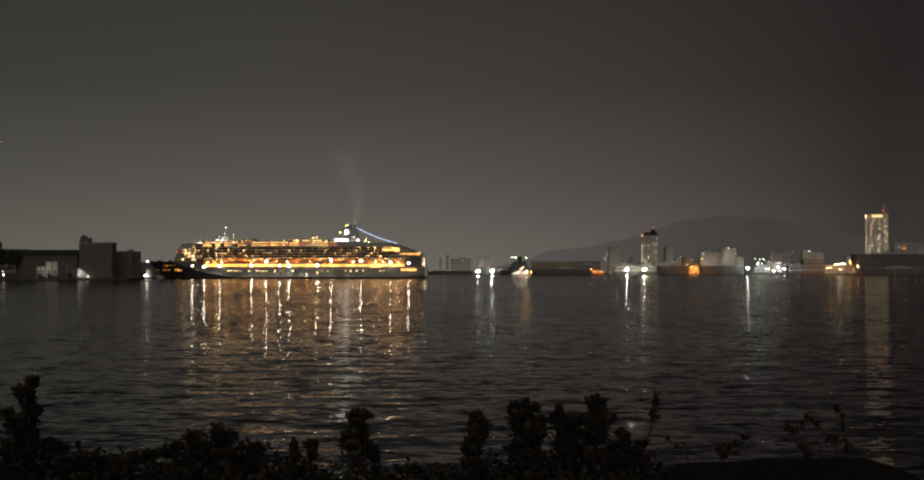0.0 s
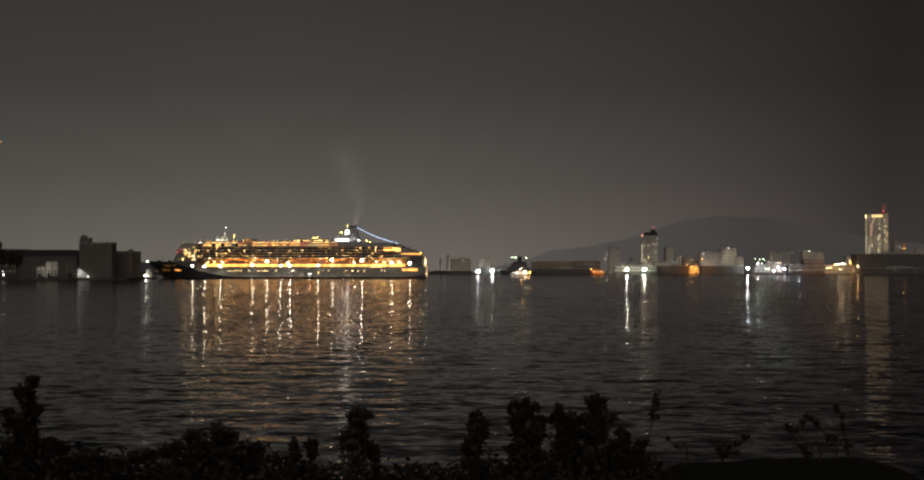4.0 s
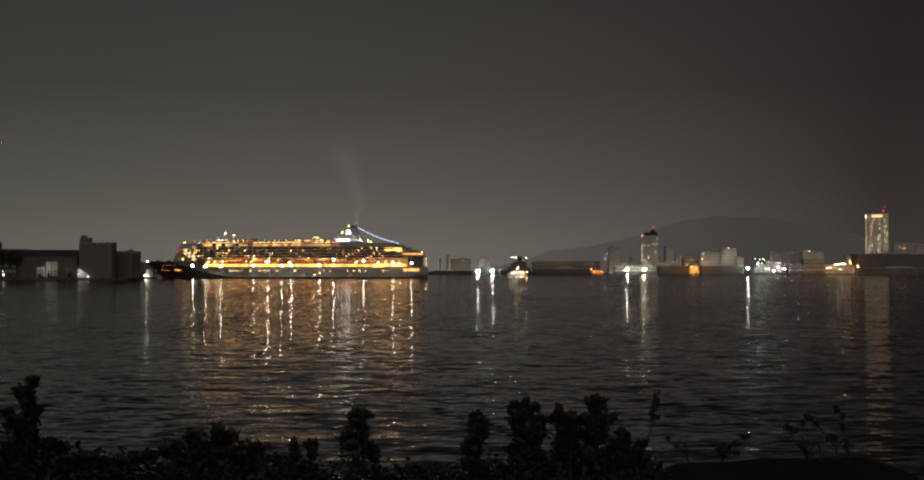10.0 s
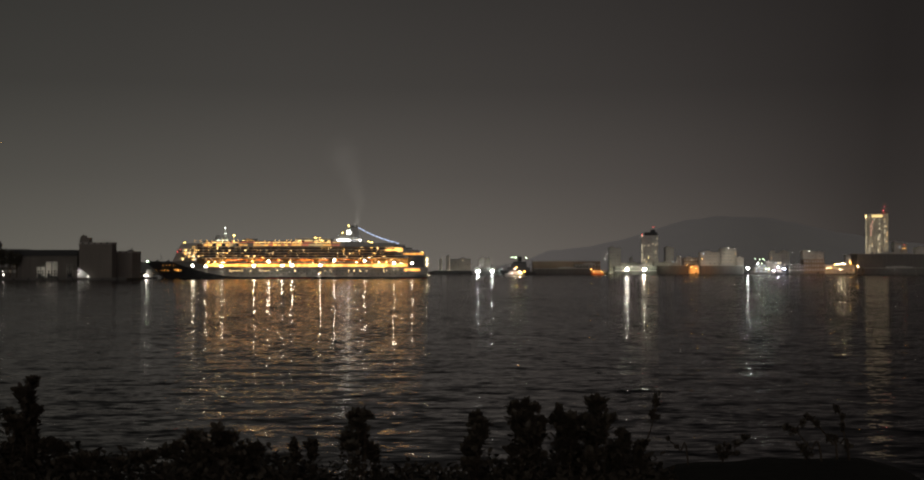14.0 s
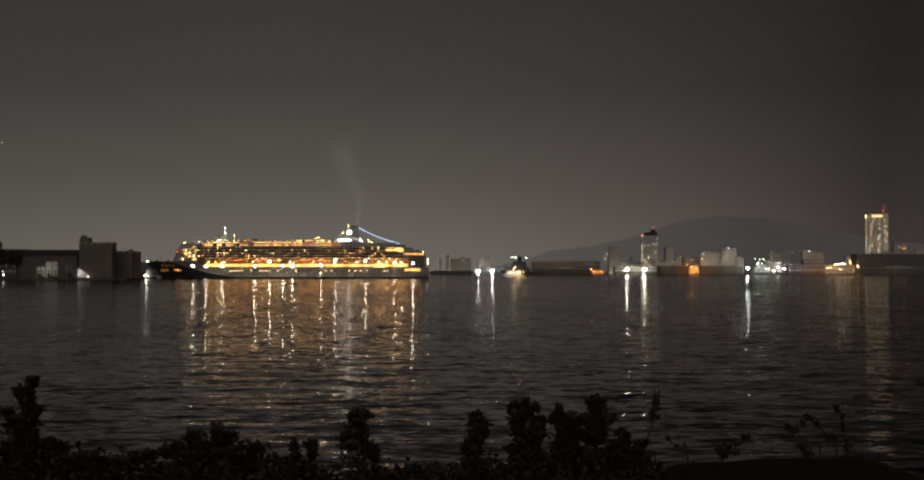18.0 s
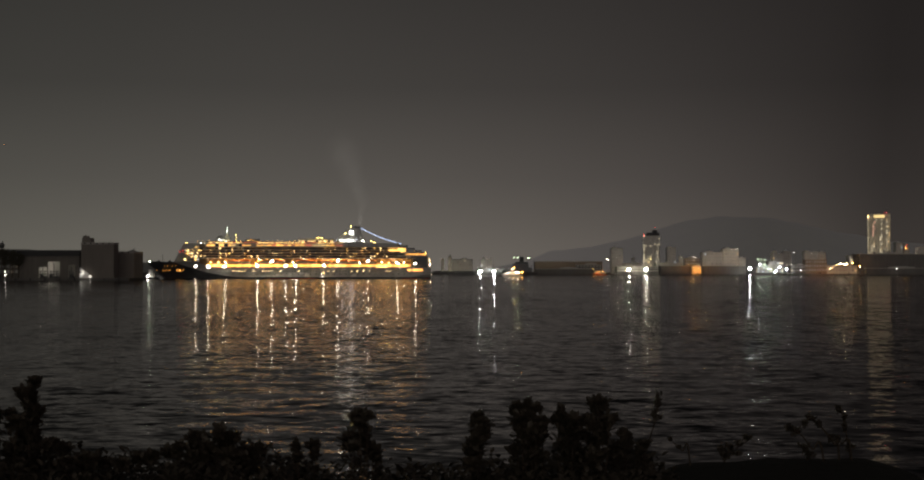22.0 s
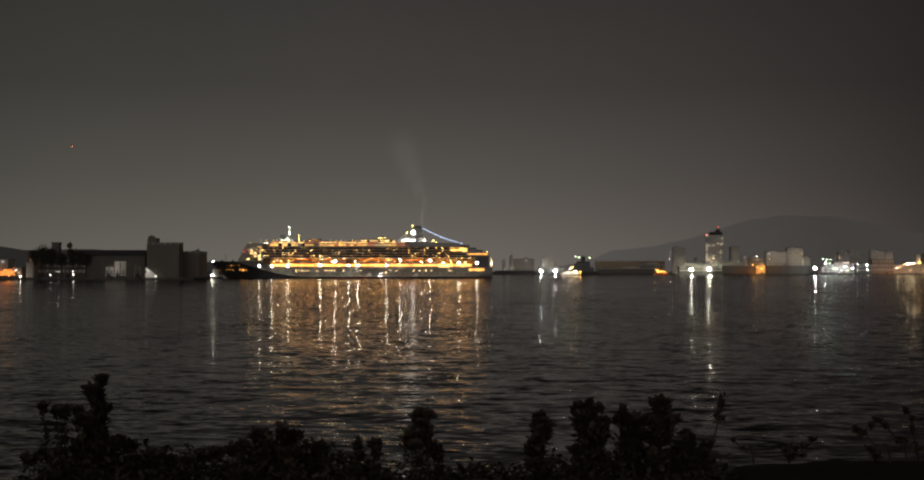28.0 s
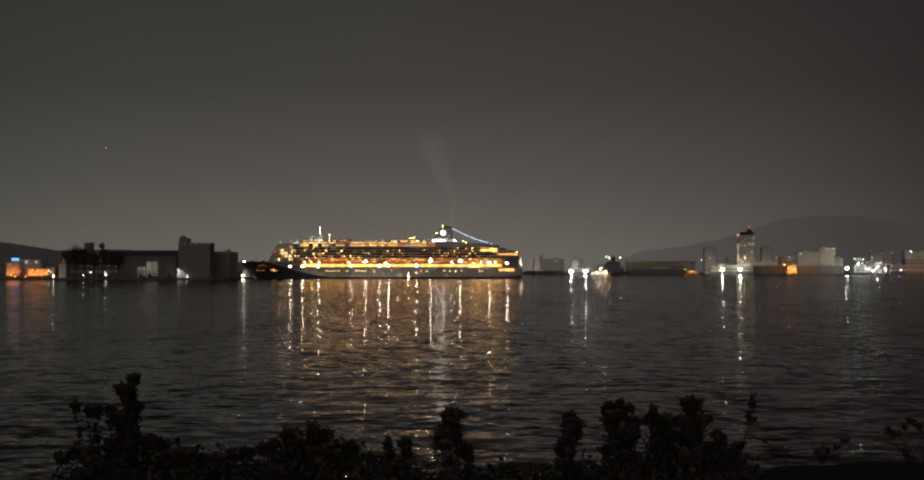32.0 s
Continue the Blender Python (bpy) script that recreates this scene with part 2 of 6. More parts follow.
MAT = {
    "hull": hull_paint(),
    "sea": sea(),
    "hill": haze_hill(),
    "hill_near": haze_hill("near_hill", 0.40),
    "store": surface("dark_store_wall", (0.22, 0.20, 0.18), 0.9, 0, 0.08, 1.2, 0.4, 0.3, True),
    "crown": surface("dark_tree_leaves", (0.105, 0.10, 0.075), 0.8, 0, 0.6, 3.0, 0.4, 0.2),
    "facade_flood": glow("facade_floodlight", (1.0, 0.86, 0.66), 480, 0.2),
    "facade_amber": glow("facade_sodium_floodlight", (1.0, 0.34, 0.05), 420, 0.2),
    "shed_flood": glow("sodium_floodlight", (1.0, 0.27, 0.04), 170, 0.1),
    "smoke": smoke_mat(),
    "white": surface("white_paint", (0.78, 0.78, 0.76), 0.45, 0, 0.15, 2.0, 0.15, 0.1, True),
    "deck": surface("deck_steel", (0.25, 0.27, 0.25), 0.7),
    "teak_and_warm_light": surface("teak_planks_and_warm_light", (0.32, 0.21, 0.12), 0.6),
    "glass": surface("dark_glass", (0.015, 0.02, 0.025), 0.18, 0, 0.2, 1, 0.2, 0.0),
    "orange": surface("lifeboat_and_sodium_lit_orange", (0.75, 0.22, 0.03), 0.45),
    "navy": surface("navy_paint", (0.028, 0.032, 0.05), 0.4),
    "red": surface("red_paint", (0.35, 0.03, 0.02), 0.5),
    "steel": surface("grey_steel", (0.22, 0.23, 0.24), 0.5, 0.3),
    "dark": surface("dark_steel", (0.04, 0.04, 0.045), 0.6),
    "tyre": surface("black_rubber", (0.02, 0.02, 0.02), 0.85),
    "concrete": surface("weathered_concrete", (0.52, 0.49, 0.45), 0.85, 0, 0.08, 1.2, 0.35, 0.3, True),
    "silo": surface("stained_silo_concrete", (0.27, 0.24, 0.215), 0.85, 0, 0.05, 0.9, 0.4, 0.3, True),
    "quay": surface("quay_concrete", (0.20, 0.19, 0.18), 0.9, 0, 0.06, 0.8, 0.4, 0.4),
    "sheet": surface("corrugated_sheet", (0.16, 0.16, 0.16), 0.6, 0.2, 0.1, 1.5, 0.4, 0.2, True),
    "tile": surface("pale_tiled_wall", (0.64, 0.60, 0.54), 0.6, 0, 0.1, 2.0, 0.2, 0.1),
    "brown": surface("brown_tiled_wall", (0.34, 0.26, 0.20), 0.7, 0, 0.1, 2.0, 0.25, 0.1),
    "grey": surface("grey_render_wall", (0.62, 0.60, 0.57), 0.8, 0, 0.1, 2.0, 0.3, 0.1),
    "asphalt": surface("asphalt", (0.05, 0.05, 0.05), 0.9),
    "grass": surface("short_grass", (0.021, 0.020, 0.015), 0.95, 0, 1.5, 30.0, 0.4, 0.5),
    "leaf": surface("leathery_leaf", (0.092, 0.074, 0.054), 0.6, 0, 4.0, 40.0, 0.4, 0.15),
    "bark": surface("shrub_bark", (0.09, 0.065, 0.045), 0.9, 0, 6.0, 60.0, 0.4, 0.5),
    "warm": glow("warm_window", (1.0, 0.53, 0.12), 5.0),
    "cream": glow("cream_window", (1.0, 0.66, 0.25), 7.0),
    "dim_cream": glow("shaded_cream_window", (1.0, 0.66, 0.26), 1.8),
    # faint glow at unlit cabin windows, added for light spilled on the walls
    "spill_window": glow("spill_light_window", (1.0, 0.58, 0.25), 0.9),
    "cool": glow("cool_window", (0.85, 0.95, 1.0), 1.2),
    "dim": glow("dim_window", (1.0, 0.7, 0.4), 0.05),
    "dock_lamp": glow("small_dock_lamp", (1.0, 0.93, 0.80), 9, 0.3),
    "shed_lamp": glow("shed_floodlight", (1.0, 0.95, 0.84), 60, 0.1),
    "bay_lamp": glow("bay_lamp", (0.95, 1.0, 0.90), 15, 0.2),
    "tower_beacon": glow("tower_beacon", (1.0, 0.045, 0.05), 900, 0.1),
    "ship_white": surface("ship_white_paint", (0.66, 0.65, 0.62), 0.45, 0, 0.15, 2.0, 0.15, 0.1, True),
    "funnel_lamp": glow("funnel_floodlight", (0.78, 0.88, 1.0), 30, 0.2),
    "quay_flood": glow("quay_floodlight", (1.0, 0.97, 0.76), 280, 0.2),
    "mast_flood": glow("mast_floodlight", (0.90, 1.0, 0.84), 120, 0.2),
    "uplight": glow("smoke_fill_light", (1.0, 0.95, 0.85), 300, 0.0),
    "far_glow": glow("lit_corridor_window", (1.0, 0.74, 0.34), 0.17, 0.4),
    "far_pane": surface("far_dull_window", (0.55, 0.535, 0.51), 0.3, 0, 0.2, 1, 0.3, 0.0),
    # white halls toned dark to offset their strong floodlights
    "hall": surface("weathered_wall_toned_dark", (0.15, 0.147, 0.14), 0.8, 0, 0.08, 1.2, 0.35, 0.2, True),
    "blackshed": surface("dark_shed_cladding", (0.22, 0.205, 0.195), 0.7, 0, 0.1, 1.5, 0.4, 0.2, True),
    "far_warm": glow("far_warm_window", (1.0, 0.66, 0.30), 0.75),
    "far_rose": glow("far_rosy_window", (1.0, 0.50, 0.34), 0.7),
    "far_cream": glow("far_cream_window", (1.0, 0.84, 0.55), 0.75),
    "far_cool": glow("far_cool_window", (0.85, 0.95, 1.0), 0.6),
    "amber": glow("amber_window", (1.0, 0.42, 0.07), 2.4),
    "ruddy": glow("ruddy_deck_lamp", (1.0, 0.22, 0.08), 0.9),
    "lounge": glow("lounge_window", (1.0, 0.50, 0.11), 2.8),
    "rail_strip": glow("deck_edge_lamp", (1.0, 0.56, 0.17), 3.6, 0.6),
    "pale_strip": glow("pale_promenade_lamp", (1.0, 0.80, 0.52), 210, 0.4),
    "strip": glow("promenade_lamp", (1.0, 0.5, 0.1), 95, 0.3),
    "flood": glow("white_floodlight", (1.0, 0.91, 0.72), 105, 0.2),
    "flood_soft": glow("small_white_lamp", (1.0, 0.92, 0.78), 50, 0.3),
    "flood_cold": glow("cold_floodlight", (0.94, 1.0, 0.94), 280, 0.2),
    "blue_white": glow("bluish_lamp", (0.78, 0.88, 1.0), 600, 0.2),
    "dock_sodium": glow("dock_sodium_lamp", (1.0, 0.30, 0.04), 7, 0.2),
    "boat_flood": glow("warm_deck_floodlight", (1.0, 0.74, 0.40), 150, 0.1),
    "sodium": glow("sodium_lamp", (1.0, 0.34, 0.05), 110, 0.2),
    "yellow": glow("yellow_lamp", (1.0, 0.68, 0.16), 32, 0.3),
    "warm_street": glow("warm_white_street_lamp", (1.0, 0.70, 0.38), 110, 0.3),
    "red_lamp": glow("red_beacon", (1.0, 0.06, 0.05), 7, 0.2),
    "green_lamp": glow("greenish_deck_lamp", (0.74, 1.0, 0.60), 14, 0.2),
    "sign_white": glow("lit_funnel_panel", (1.0, 0.97, 0.88), 10, 0.15),
    "sign_gold": glow("lit_roof_sign", (1.0, 0.72, 0.28), 1.1, 0.1),
    "sign_blue": glow("blue_sign", (0.10, 0.42, 1.0), 1.6, 0.1),
    "string": glow("string_of_bluish_bulbs", (0.55, 0.68, 1.0), 1.1, 0.5),
}


# ---- shapes ----
class Shape:
    """Vertices and faces of one mesh, put together from simple solids."""

    def __init__(self):
        self.v, self.f = [], []

    def add(self, v, f):
        n = len(self.v)
        self.v += [tuple(p) for p in v]
        self.f += [tuple(i + n for i in face) for face in f]
        return self

    def prism(self, ring, z0, z1, top=1.0, shift=(0, 0)):
        """An upright prism on a ring of (x, y), counter-clockwise; top scales its upper ring about the middle."""
        n = len(ring)
        cx, cy = sum(p[0] for p in ring) / n, sum(p[1] for p in ring) / n
        up = [(cx + (x - cx) * top + shift[0], cy + (y - cy) * top + shift[1]) for x, y in ring]
        v = [(x, y, z0) for x, y in ring] + [(x, y, z1) for x, y in up]
        f = [(i, (i + 1) % n, n + (i + 1) % n, n + i) for i in range(n)] + [tuple(range(n))[::-1], tuple(range(n, 2 * n))]
        return self.add(v, f)

    def box(self, x0, x1, y0, y1, z0, z1, c=0.0):
        """A box; c cuts its upright corners."""
        if c:
            ring = [(x0 + c, y0), (x1 - c, y0), (x1, y0 + c), (x1, y1 - c), (x1 - c, y1), (x0 + c, y1), (x0, y1 - c), (x0, y0 + c)]
        else:
            ring = [(x0, y0), (x1, y0), (x1, y1), (x0, y1)]
        return self.prism(ring, z0, z1)

    def rod(self, a, b, r0, r1=None, n=6):
        a, b = Vector(a), Vector(b)
        r1 = r0 if r1 is None else r1
        d = (b - a).normalized()
        s = d.orthogonal().normalized()
        t = d.cross(s)
        v = []
        for p, r in ((a, r0), (b, r1)):
            v += [p + (s * math.cos(k * math.tau / n) + t * math.sin(k * math.tau / n)) * r for k in range(n)]
        f = [(i, (i + 1) % n, n + (i + 1) % n, n + i) for i in range(n)] + [tuple(range(n))[::-1], tuple(range(n, 2 * n))]
        return self.add(v, f)

    def tube(self, pts, radii, n=6):
        for a, b, r0, r1 in zip(pts, pts[1:], radii, radii[1:]):
            self.rod(a, b, r0, r1, n)
        return self

    def ball(self, c, rx, ry=None, rz=None, n=10, m=6, rough=0.0, seed=0):
        ry, rz = ry or rx, rz or rx
        v, f = [], []
        for j in range(m + 1):
            el_ = math.pi * (j / m - 0.5)
            for i in range(n):
                az = math.tau * i / n
                d = Vector((math.cos(el_) * math.cos(az), math.cos(el_) * math.sin(az), math.sin(el_)))
                k = 1 + rough * noise.noise(d * 1.7 + Vector((seed * 3.1, seed, 0)))
                v.append((c[0] + d.x * rx * k, c[1] + d.y * ry * k, c[2] + d.z * rz * k))
        for j in range(m):
            for i in range(n):
                f.append((j * n + i, j * n + (i + 1) % n, (j + 1) * n + (i + 1) % n, (j + 1) * n + i))
        return self.add(v, f)

    def gable(self, x0, x1, y0, y1, z0, z1, ridge):
        ym = (y0 + y1) / 2
        v = [(x0, y0, z0), (x1, y0, z0), (x1, y1, z0), (x0, y1, z0), (x0, y0, z1), (x1, y0, z1), (x1, y1, z1), (x0, y1, z1), (x0, ym, ridge), (x1, ym, ridge)]
        f = [(0, 1, 5, 4), (1, 2, 6, 9, 5), (2, 3, 7, 6), (3, 0, 4, 8, 7), (4, 5, 9, 8), (6, 7, 8, 9), (3, 2, 1, 0)]
        return self.add(v, f)

    def mesh(self, name, smooth=False):
        me = bpy.data.meshes.new(name)
        me.from_pydata(self.v, [], self.f)
        if smooth:
            me.polygons.foreach_set("use_smooth", [True] * len(me.polygons))
        me.update()
        return me


def part(name, shape, material, parent, label="", at=None, size=None, smooth=False, turn=0.0):
    me = shape.mesh(name, smooth) if isinstance(shape, Shape) else shape
    if not me.materials:
        me.materials.append(MAT[material])
    ob = new(name, me)
    ob.parent = parent
    if at:
        ob.location = at
    if size:
        ob.scale = size
    if turn:
        ob.rotation_euler = (0, 0, radians(turn))
    return tagged(ob, label)


def thing(name, label, category, x=0, y=0, z=0, turn=0, group="", kind=""):
    ob = new(name)
    ob.empty_display_size = 0.5
    ob.location, ob.rotation_euler = (x, y, z), (0, 0, radians(turn))
    return tagged(ob, label, category, group, kind)


def solid(name, shape, material, label, category, kind="", smooth=False, at=None):
    me = shape.mesh(name, smooth)
    me.materials.append(MAT[material])
    ob = new(name, me)
    if at:
        ob.location = at
    return tagged(ob, label, category, "", kind)


PANES = {}


def pane(material):
    """One shared window: a slab 1 m wide and high with a sill, proud of its wall. It faces -y."""
    if material not in PANES:
        s = Shape().box(-0.5, 0.5, -0.12, 0.1, 0, 1).box(-0.54, 0.54, -0.2, 0.1, -0.08, 0)
        me = s.mesh("window")
        me.materials.append(MAT[material])
        PANES[material] = me
    return PANES[material]


# ---- water, shores, hills ----
def water_sheet():
    """One sheet to the horizon; low swell is real relief where the camera is near."""
    s = Shape()
    xs = [-6000, -3000, -1500, -700, -300, -150] + [x * 1.5 for x in range(-66, 67)] + [150, 300, 700, 1500, 3000, 6000]
    ys = [-600, -200, -60, -20, 0] + [10 + k * 1.1 for k in range(150)] + [185, 205, 230, 260, 300, 360, 440, 560, 700, 900, 1200, 1600, 2200, 3000, 4200, 6000]
    for y in ys:
        for x in xs:
            k = max(0.0, min(1.0, (170 - y) / 60)) * max(0.0, min(1.0, (y - 8) / 8)) * max(0.0, min(1.0, (98 - abs(x)) / 20))
            z = 0.014 * math.sin(0.9 * y + 0.16 * x) + 0.012 * math.sin(1.45 * y - 0.3 * x + 1) + 0.03 * noise.noise(Vector((x * 0.12, y * 0.3, 2.0)))
            s.v.append((x, y, z * k))
    n = len(xs)
    for j in range(len(ys) - 1):
        for i in range(n - 1):
            s.f.append((j * n + i, j * n + i + 1, (j + 1) * n + i + 1, (j + 1) * n + i))
    return solid("water", s, "sea", "dark rippled harbour water with long broken reflections of lights", "water", "structure", True)


WATER = water_sheet()


def shores():
    s = Shape()
    s.box(-3600, 3600, 2250, 4990, -4, 1.9)
    solid("ground", s, "asphalt", "dark far harbour shore under the town", "ground", "structure")
    s = Shape()
    s.box(-3600, 3600, 2246.5, 2250, -4, 2.0).box(-3600, 3600, 2246.2, 2246.5, 1.2, 1.5)
    quay = solid("quay_wall", s, "quay", "long dark concrete quay wall of the far shore", "quay", "structure")
    for k in range(60):
        b = Shape().box(-0.3, 0.3, -0.5, 0, 0.2, 1.9, 0.1)
        part("fender", b, "tyre", quay, at=(-260 + k * 24, 2246.2, 0))
    # the silo pier
    s = Shape()
    s.box(-1300, -272.5, 1051, 1106, -4, 1.9)
    solid("pier_ground", s, "asphalt", "dark asphalt pier under the grain silos", "ground", "structure")
    s = Shape()
    s.box(-1300, -272.5, 1048, 1051, -4, 2.1, 0.2).box(-1300, -273.5, 1047.6, 1048, 1.1, 1.5)
    pier = solid("pier_wall", s, "quay", "weathered concrete edge of the silo pier", "quay", "structure")
    for k in range(24):
        part("fender", Shape().box(-0.3, 0.3, -0.45, 0, 0.2, 1.8, 0.1), "tyre", pier, at=(-280 - k * 12, 1047.6, 0))


shores()


def hill(label, y, ridge, seed, material="hill"):
    """A wooded ridge through the given points of (x, height), falling away to front and back, with rough tree tops."""
    s = Shape()
    n, rows = 110, 7
    rx, rz = [p[0] for p in ridge], [p[1] for p in ridge]
    for j in range(rows):
        q = j / (rows - 1)
        for i in range(n):
            x = rx[0] + (rx[-1] - rx[0]) * i / (n - 1)
            h = float(np.interp(x, rx, rz)) + 4 * noise.noise(Vector((x * 0.012, seed, q))) + 2.0 * noise.noise(Vector((x * 0.05, seed, q * 3)))
            s.v.append((x, y + (q - 0.5) * 900, 1.5 + max(0, h) * math.sin(math.pi * q) ** 0.8))
    for j in range(rows - 1):
        for i in range(n - 1):
            s.f.append((j * n + i, j * n + i + 1, (j + 1) * n + i + 1, (j + 1) * n + i))
    return solid("backdrop_hill", s, material, label, "hill", "structure", True)


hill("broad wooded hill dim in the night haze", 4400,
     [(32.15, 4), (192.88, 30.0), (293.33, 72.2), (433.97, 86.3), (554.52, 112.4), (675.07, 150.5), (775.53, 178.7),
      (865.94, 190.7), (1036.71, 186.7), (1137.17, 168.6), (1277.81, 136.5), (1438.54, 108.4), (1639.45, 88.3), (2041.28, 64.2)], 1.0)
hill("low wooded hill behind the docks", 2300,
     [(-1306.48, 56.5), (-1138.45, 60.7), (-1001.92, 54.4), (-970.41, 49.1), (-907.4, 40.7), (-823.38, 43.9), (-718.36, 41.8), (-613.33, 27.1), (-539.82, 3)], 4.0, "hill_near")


# ---- buildings ----
def windows_on(ob, w, h, storeys, bays, lit, rng, kinds=("far_warm", "far_cream", "far_cool"), y=0.0, x0=None, wide=0.62, tall=0.5, base=3.0, share=0.5, rest="glass"):
    step, rise = w / bays, (h - base) / storeys
    for r in range(storeys):
        for c in range(bays):
            kind = rng.choice(kinds) if rng.random() < lit * share else (rest if rng.random() < 0.85 else "dim")
            part("window", pane(kind), kind, ob, at=((-w / 2 if x0 is None else x0) + (c + 0.5) * step, y, base + (r + 0.3) * rise), size=(step * wide, 1, rise * tall))


def building(label, x, y, w, d, h, wall, storeys, bays, lit, seed, kinds=("far_warm", "far_cream", "far_cool"), plant=0.0, category="building", pitched=False, ground=1.9, base=3.0, name="building", wide=0.62, tall=0.5, share=0.3, rest="far_pane", turn=0.0, flood=None, power=1.0):
    """A block with its front at y: wall, roof with parapet, plant room, and each window."""
    rng = random.Random(seed)
    ob = thing(name, label, category, x, y, ground, turn)
    s = Shape()
    if pitched:
        s.gable(-w / 2, w / 2, 0.0, d, 0, h, h + d * 0.16)
        part("wall", s, wall, ob)
        r = Shape()
        r.add([(-w / 2 - 0.5, -0.6, h - 0.1), (w / 2 + 0.5, -0.6, h - 0.1), (w / 2 + 0.5, d / 2, h + d * 0.16 + 0.15), (-w / 2 - 0.5, d / 2, h + d * 0.16 + 0.15),
               (-w / 2 - 0.5, -0.6, h + 0.15), (w / 2 + 0.5, -0.6, h + 0.15), (w / 2 + 0.5, d / 2, h + d * 0.16 + 0.4), (-w / 2 - 0.5, d / 2, h + d * 0.16 + 0.4)],
              [(3, 2, 1, 0), (4, 5, 6, 7), (0, 1, 5, 4), (1, 2, 6, 5), (2, 3, 7, 6), (3, 0, 4, 7)])
        part("roof", r, "sheet", ob)
    else:
        s.box(-w / 2, w / 2, 0, d, 0, h, min(0.4, w * 0.03))
        s.box(-w / 2 - 0.2, w / 2 + 0.2, -0.2, d + 0.2, 0, 0.9)
        part("wall", s, wall, ob)
        r = Shape().box(-w / 2 - 0.25, w / 2 + 0.25, -0.25, d + 0.25, h, h + 0.35)
        for a in ((-w / 2 - 0.25, w / 2 + 0.25, -0.25, 0.1), (-w / 2 - 0.25, w / 2 + 0.25, d - 0.1, d + 0.25), (-w / 2 - 0.25, -w / 2 + 0.1, 0.1, d - 0.1), (w / 2 - 0.1, w / 2 + 0.25, 0.1, d - 0.1)):
            r.box(*a, h + 0.35, h + 1.0)
        part("roof", r, "concrete", ob)
        if plant:
            pw = w * rng.uniform(0.25, 0.45)
            px = rng.uniform(-w / 4, w / 4)
            part("plant_room", Shape().box(px - pw / 2, px + pw / 2, d * 0.3, d * 0.75, h + 0.35, h + 0.35 + plant, 0.2).box(px - pw / 4, px + pw / 4, d * 0.4, d * 0.6, h + plant, h + plant + 1.2), "grey", ob)
            part("antenna", Shape().rod((px, d * 0.5, h + plant), (px, d * 0.5, h + plant * 2 + 4), 0.18, 0.08), "steel", ob)
    if storeys:
        windows_on(ob, w, h, storeys, bays, lit, rng, kinds, base=base, wide=wide, tall=tall, share=share, rest=rest)
        part("entrance_door", Shape().box(-1.2, 1.2, -0.3, 0.05, 0, 2.3).box(-1.6, 1.6, -1.0, 0.05, 2.4, 2.6), "dark", ob, at=(w * 0.18, -0.2, 0))
    # hooded lamps, unseen, added at the foot to brighten the front
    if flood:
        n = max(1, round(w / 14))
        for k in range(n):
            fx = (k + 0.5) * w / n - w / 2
            lamp = part("facade_floodlight", Shape().ball((fx, -11, 0.9), 0.6 * power, 0.6 * power, 0.45 * power), flood, ob, "hidden floodlight added to brighten the front")
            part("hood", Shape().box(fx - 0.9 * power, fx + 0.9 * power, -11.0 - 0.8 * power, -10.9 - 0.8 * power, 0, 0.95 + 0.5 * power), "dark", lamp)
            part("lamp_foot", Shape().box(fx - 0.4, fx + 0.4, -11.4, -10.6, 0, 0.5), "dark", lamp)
    return ob


def lamp_post(x, y, top, lens, label, radius=0.5, ground=1.9, arm=0.8, group="quay lamps", name="street_lamp"):
    ob = thing(name, label, "lamp", x, y, ground, 0, group)
    h = top - ground
    part("base", Shape().box(-0.35, 0.35, -0.35, 0.35, 0, 0.5, 0.1), "concrete", ob)
    part("post", Shape().rod((0, 0, 0.4), (0, 0, h + radius + 0.3), 0.16, 0.10, 8), "steel", ob)
    part("arm", Shape().rod((0, 0, h + radius + 0.2), (0, -arm, h + radius + 0.3), 0.08, 0.06), "steel", ob)
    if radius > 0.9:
        # a mast with a bank of floodlights, oversized to stand for their glare
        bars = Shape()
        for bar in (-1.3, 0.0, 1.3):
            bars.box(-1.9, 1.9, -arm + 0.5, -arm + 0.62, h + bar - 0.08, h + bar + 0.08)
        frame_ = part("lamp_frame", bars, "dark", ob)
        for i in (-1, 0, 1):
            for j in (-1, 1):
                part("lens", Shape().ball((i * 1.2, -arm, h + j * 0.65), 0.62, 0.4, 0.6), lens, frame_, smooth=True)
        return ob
    head = part("lamp_head", Shape().box(-radius, radius, -arm - radius, -arm + radius, h + radius * 0.8, h + radius * 1.1, radius * 0.3), "dark", ob)
    part("lens", Shape().ball((0, -arm, h), radius, radius, radius * 0.75), lens, head, smooth=True)
    return ob


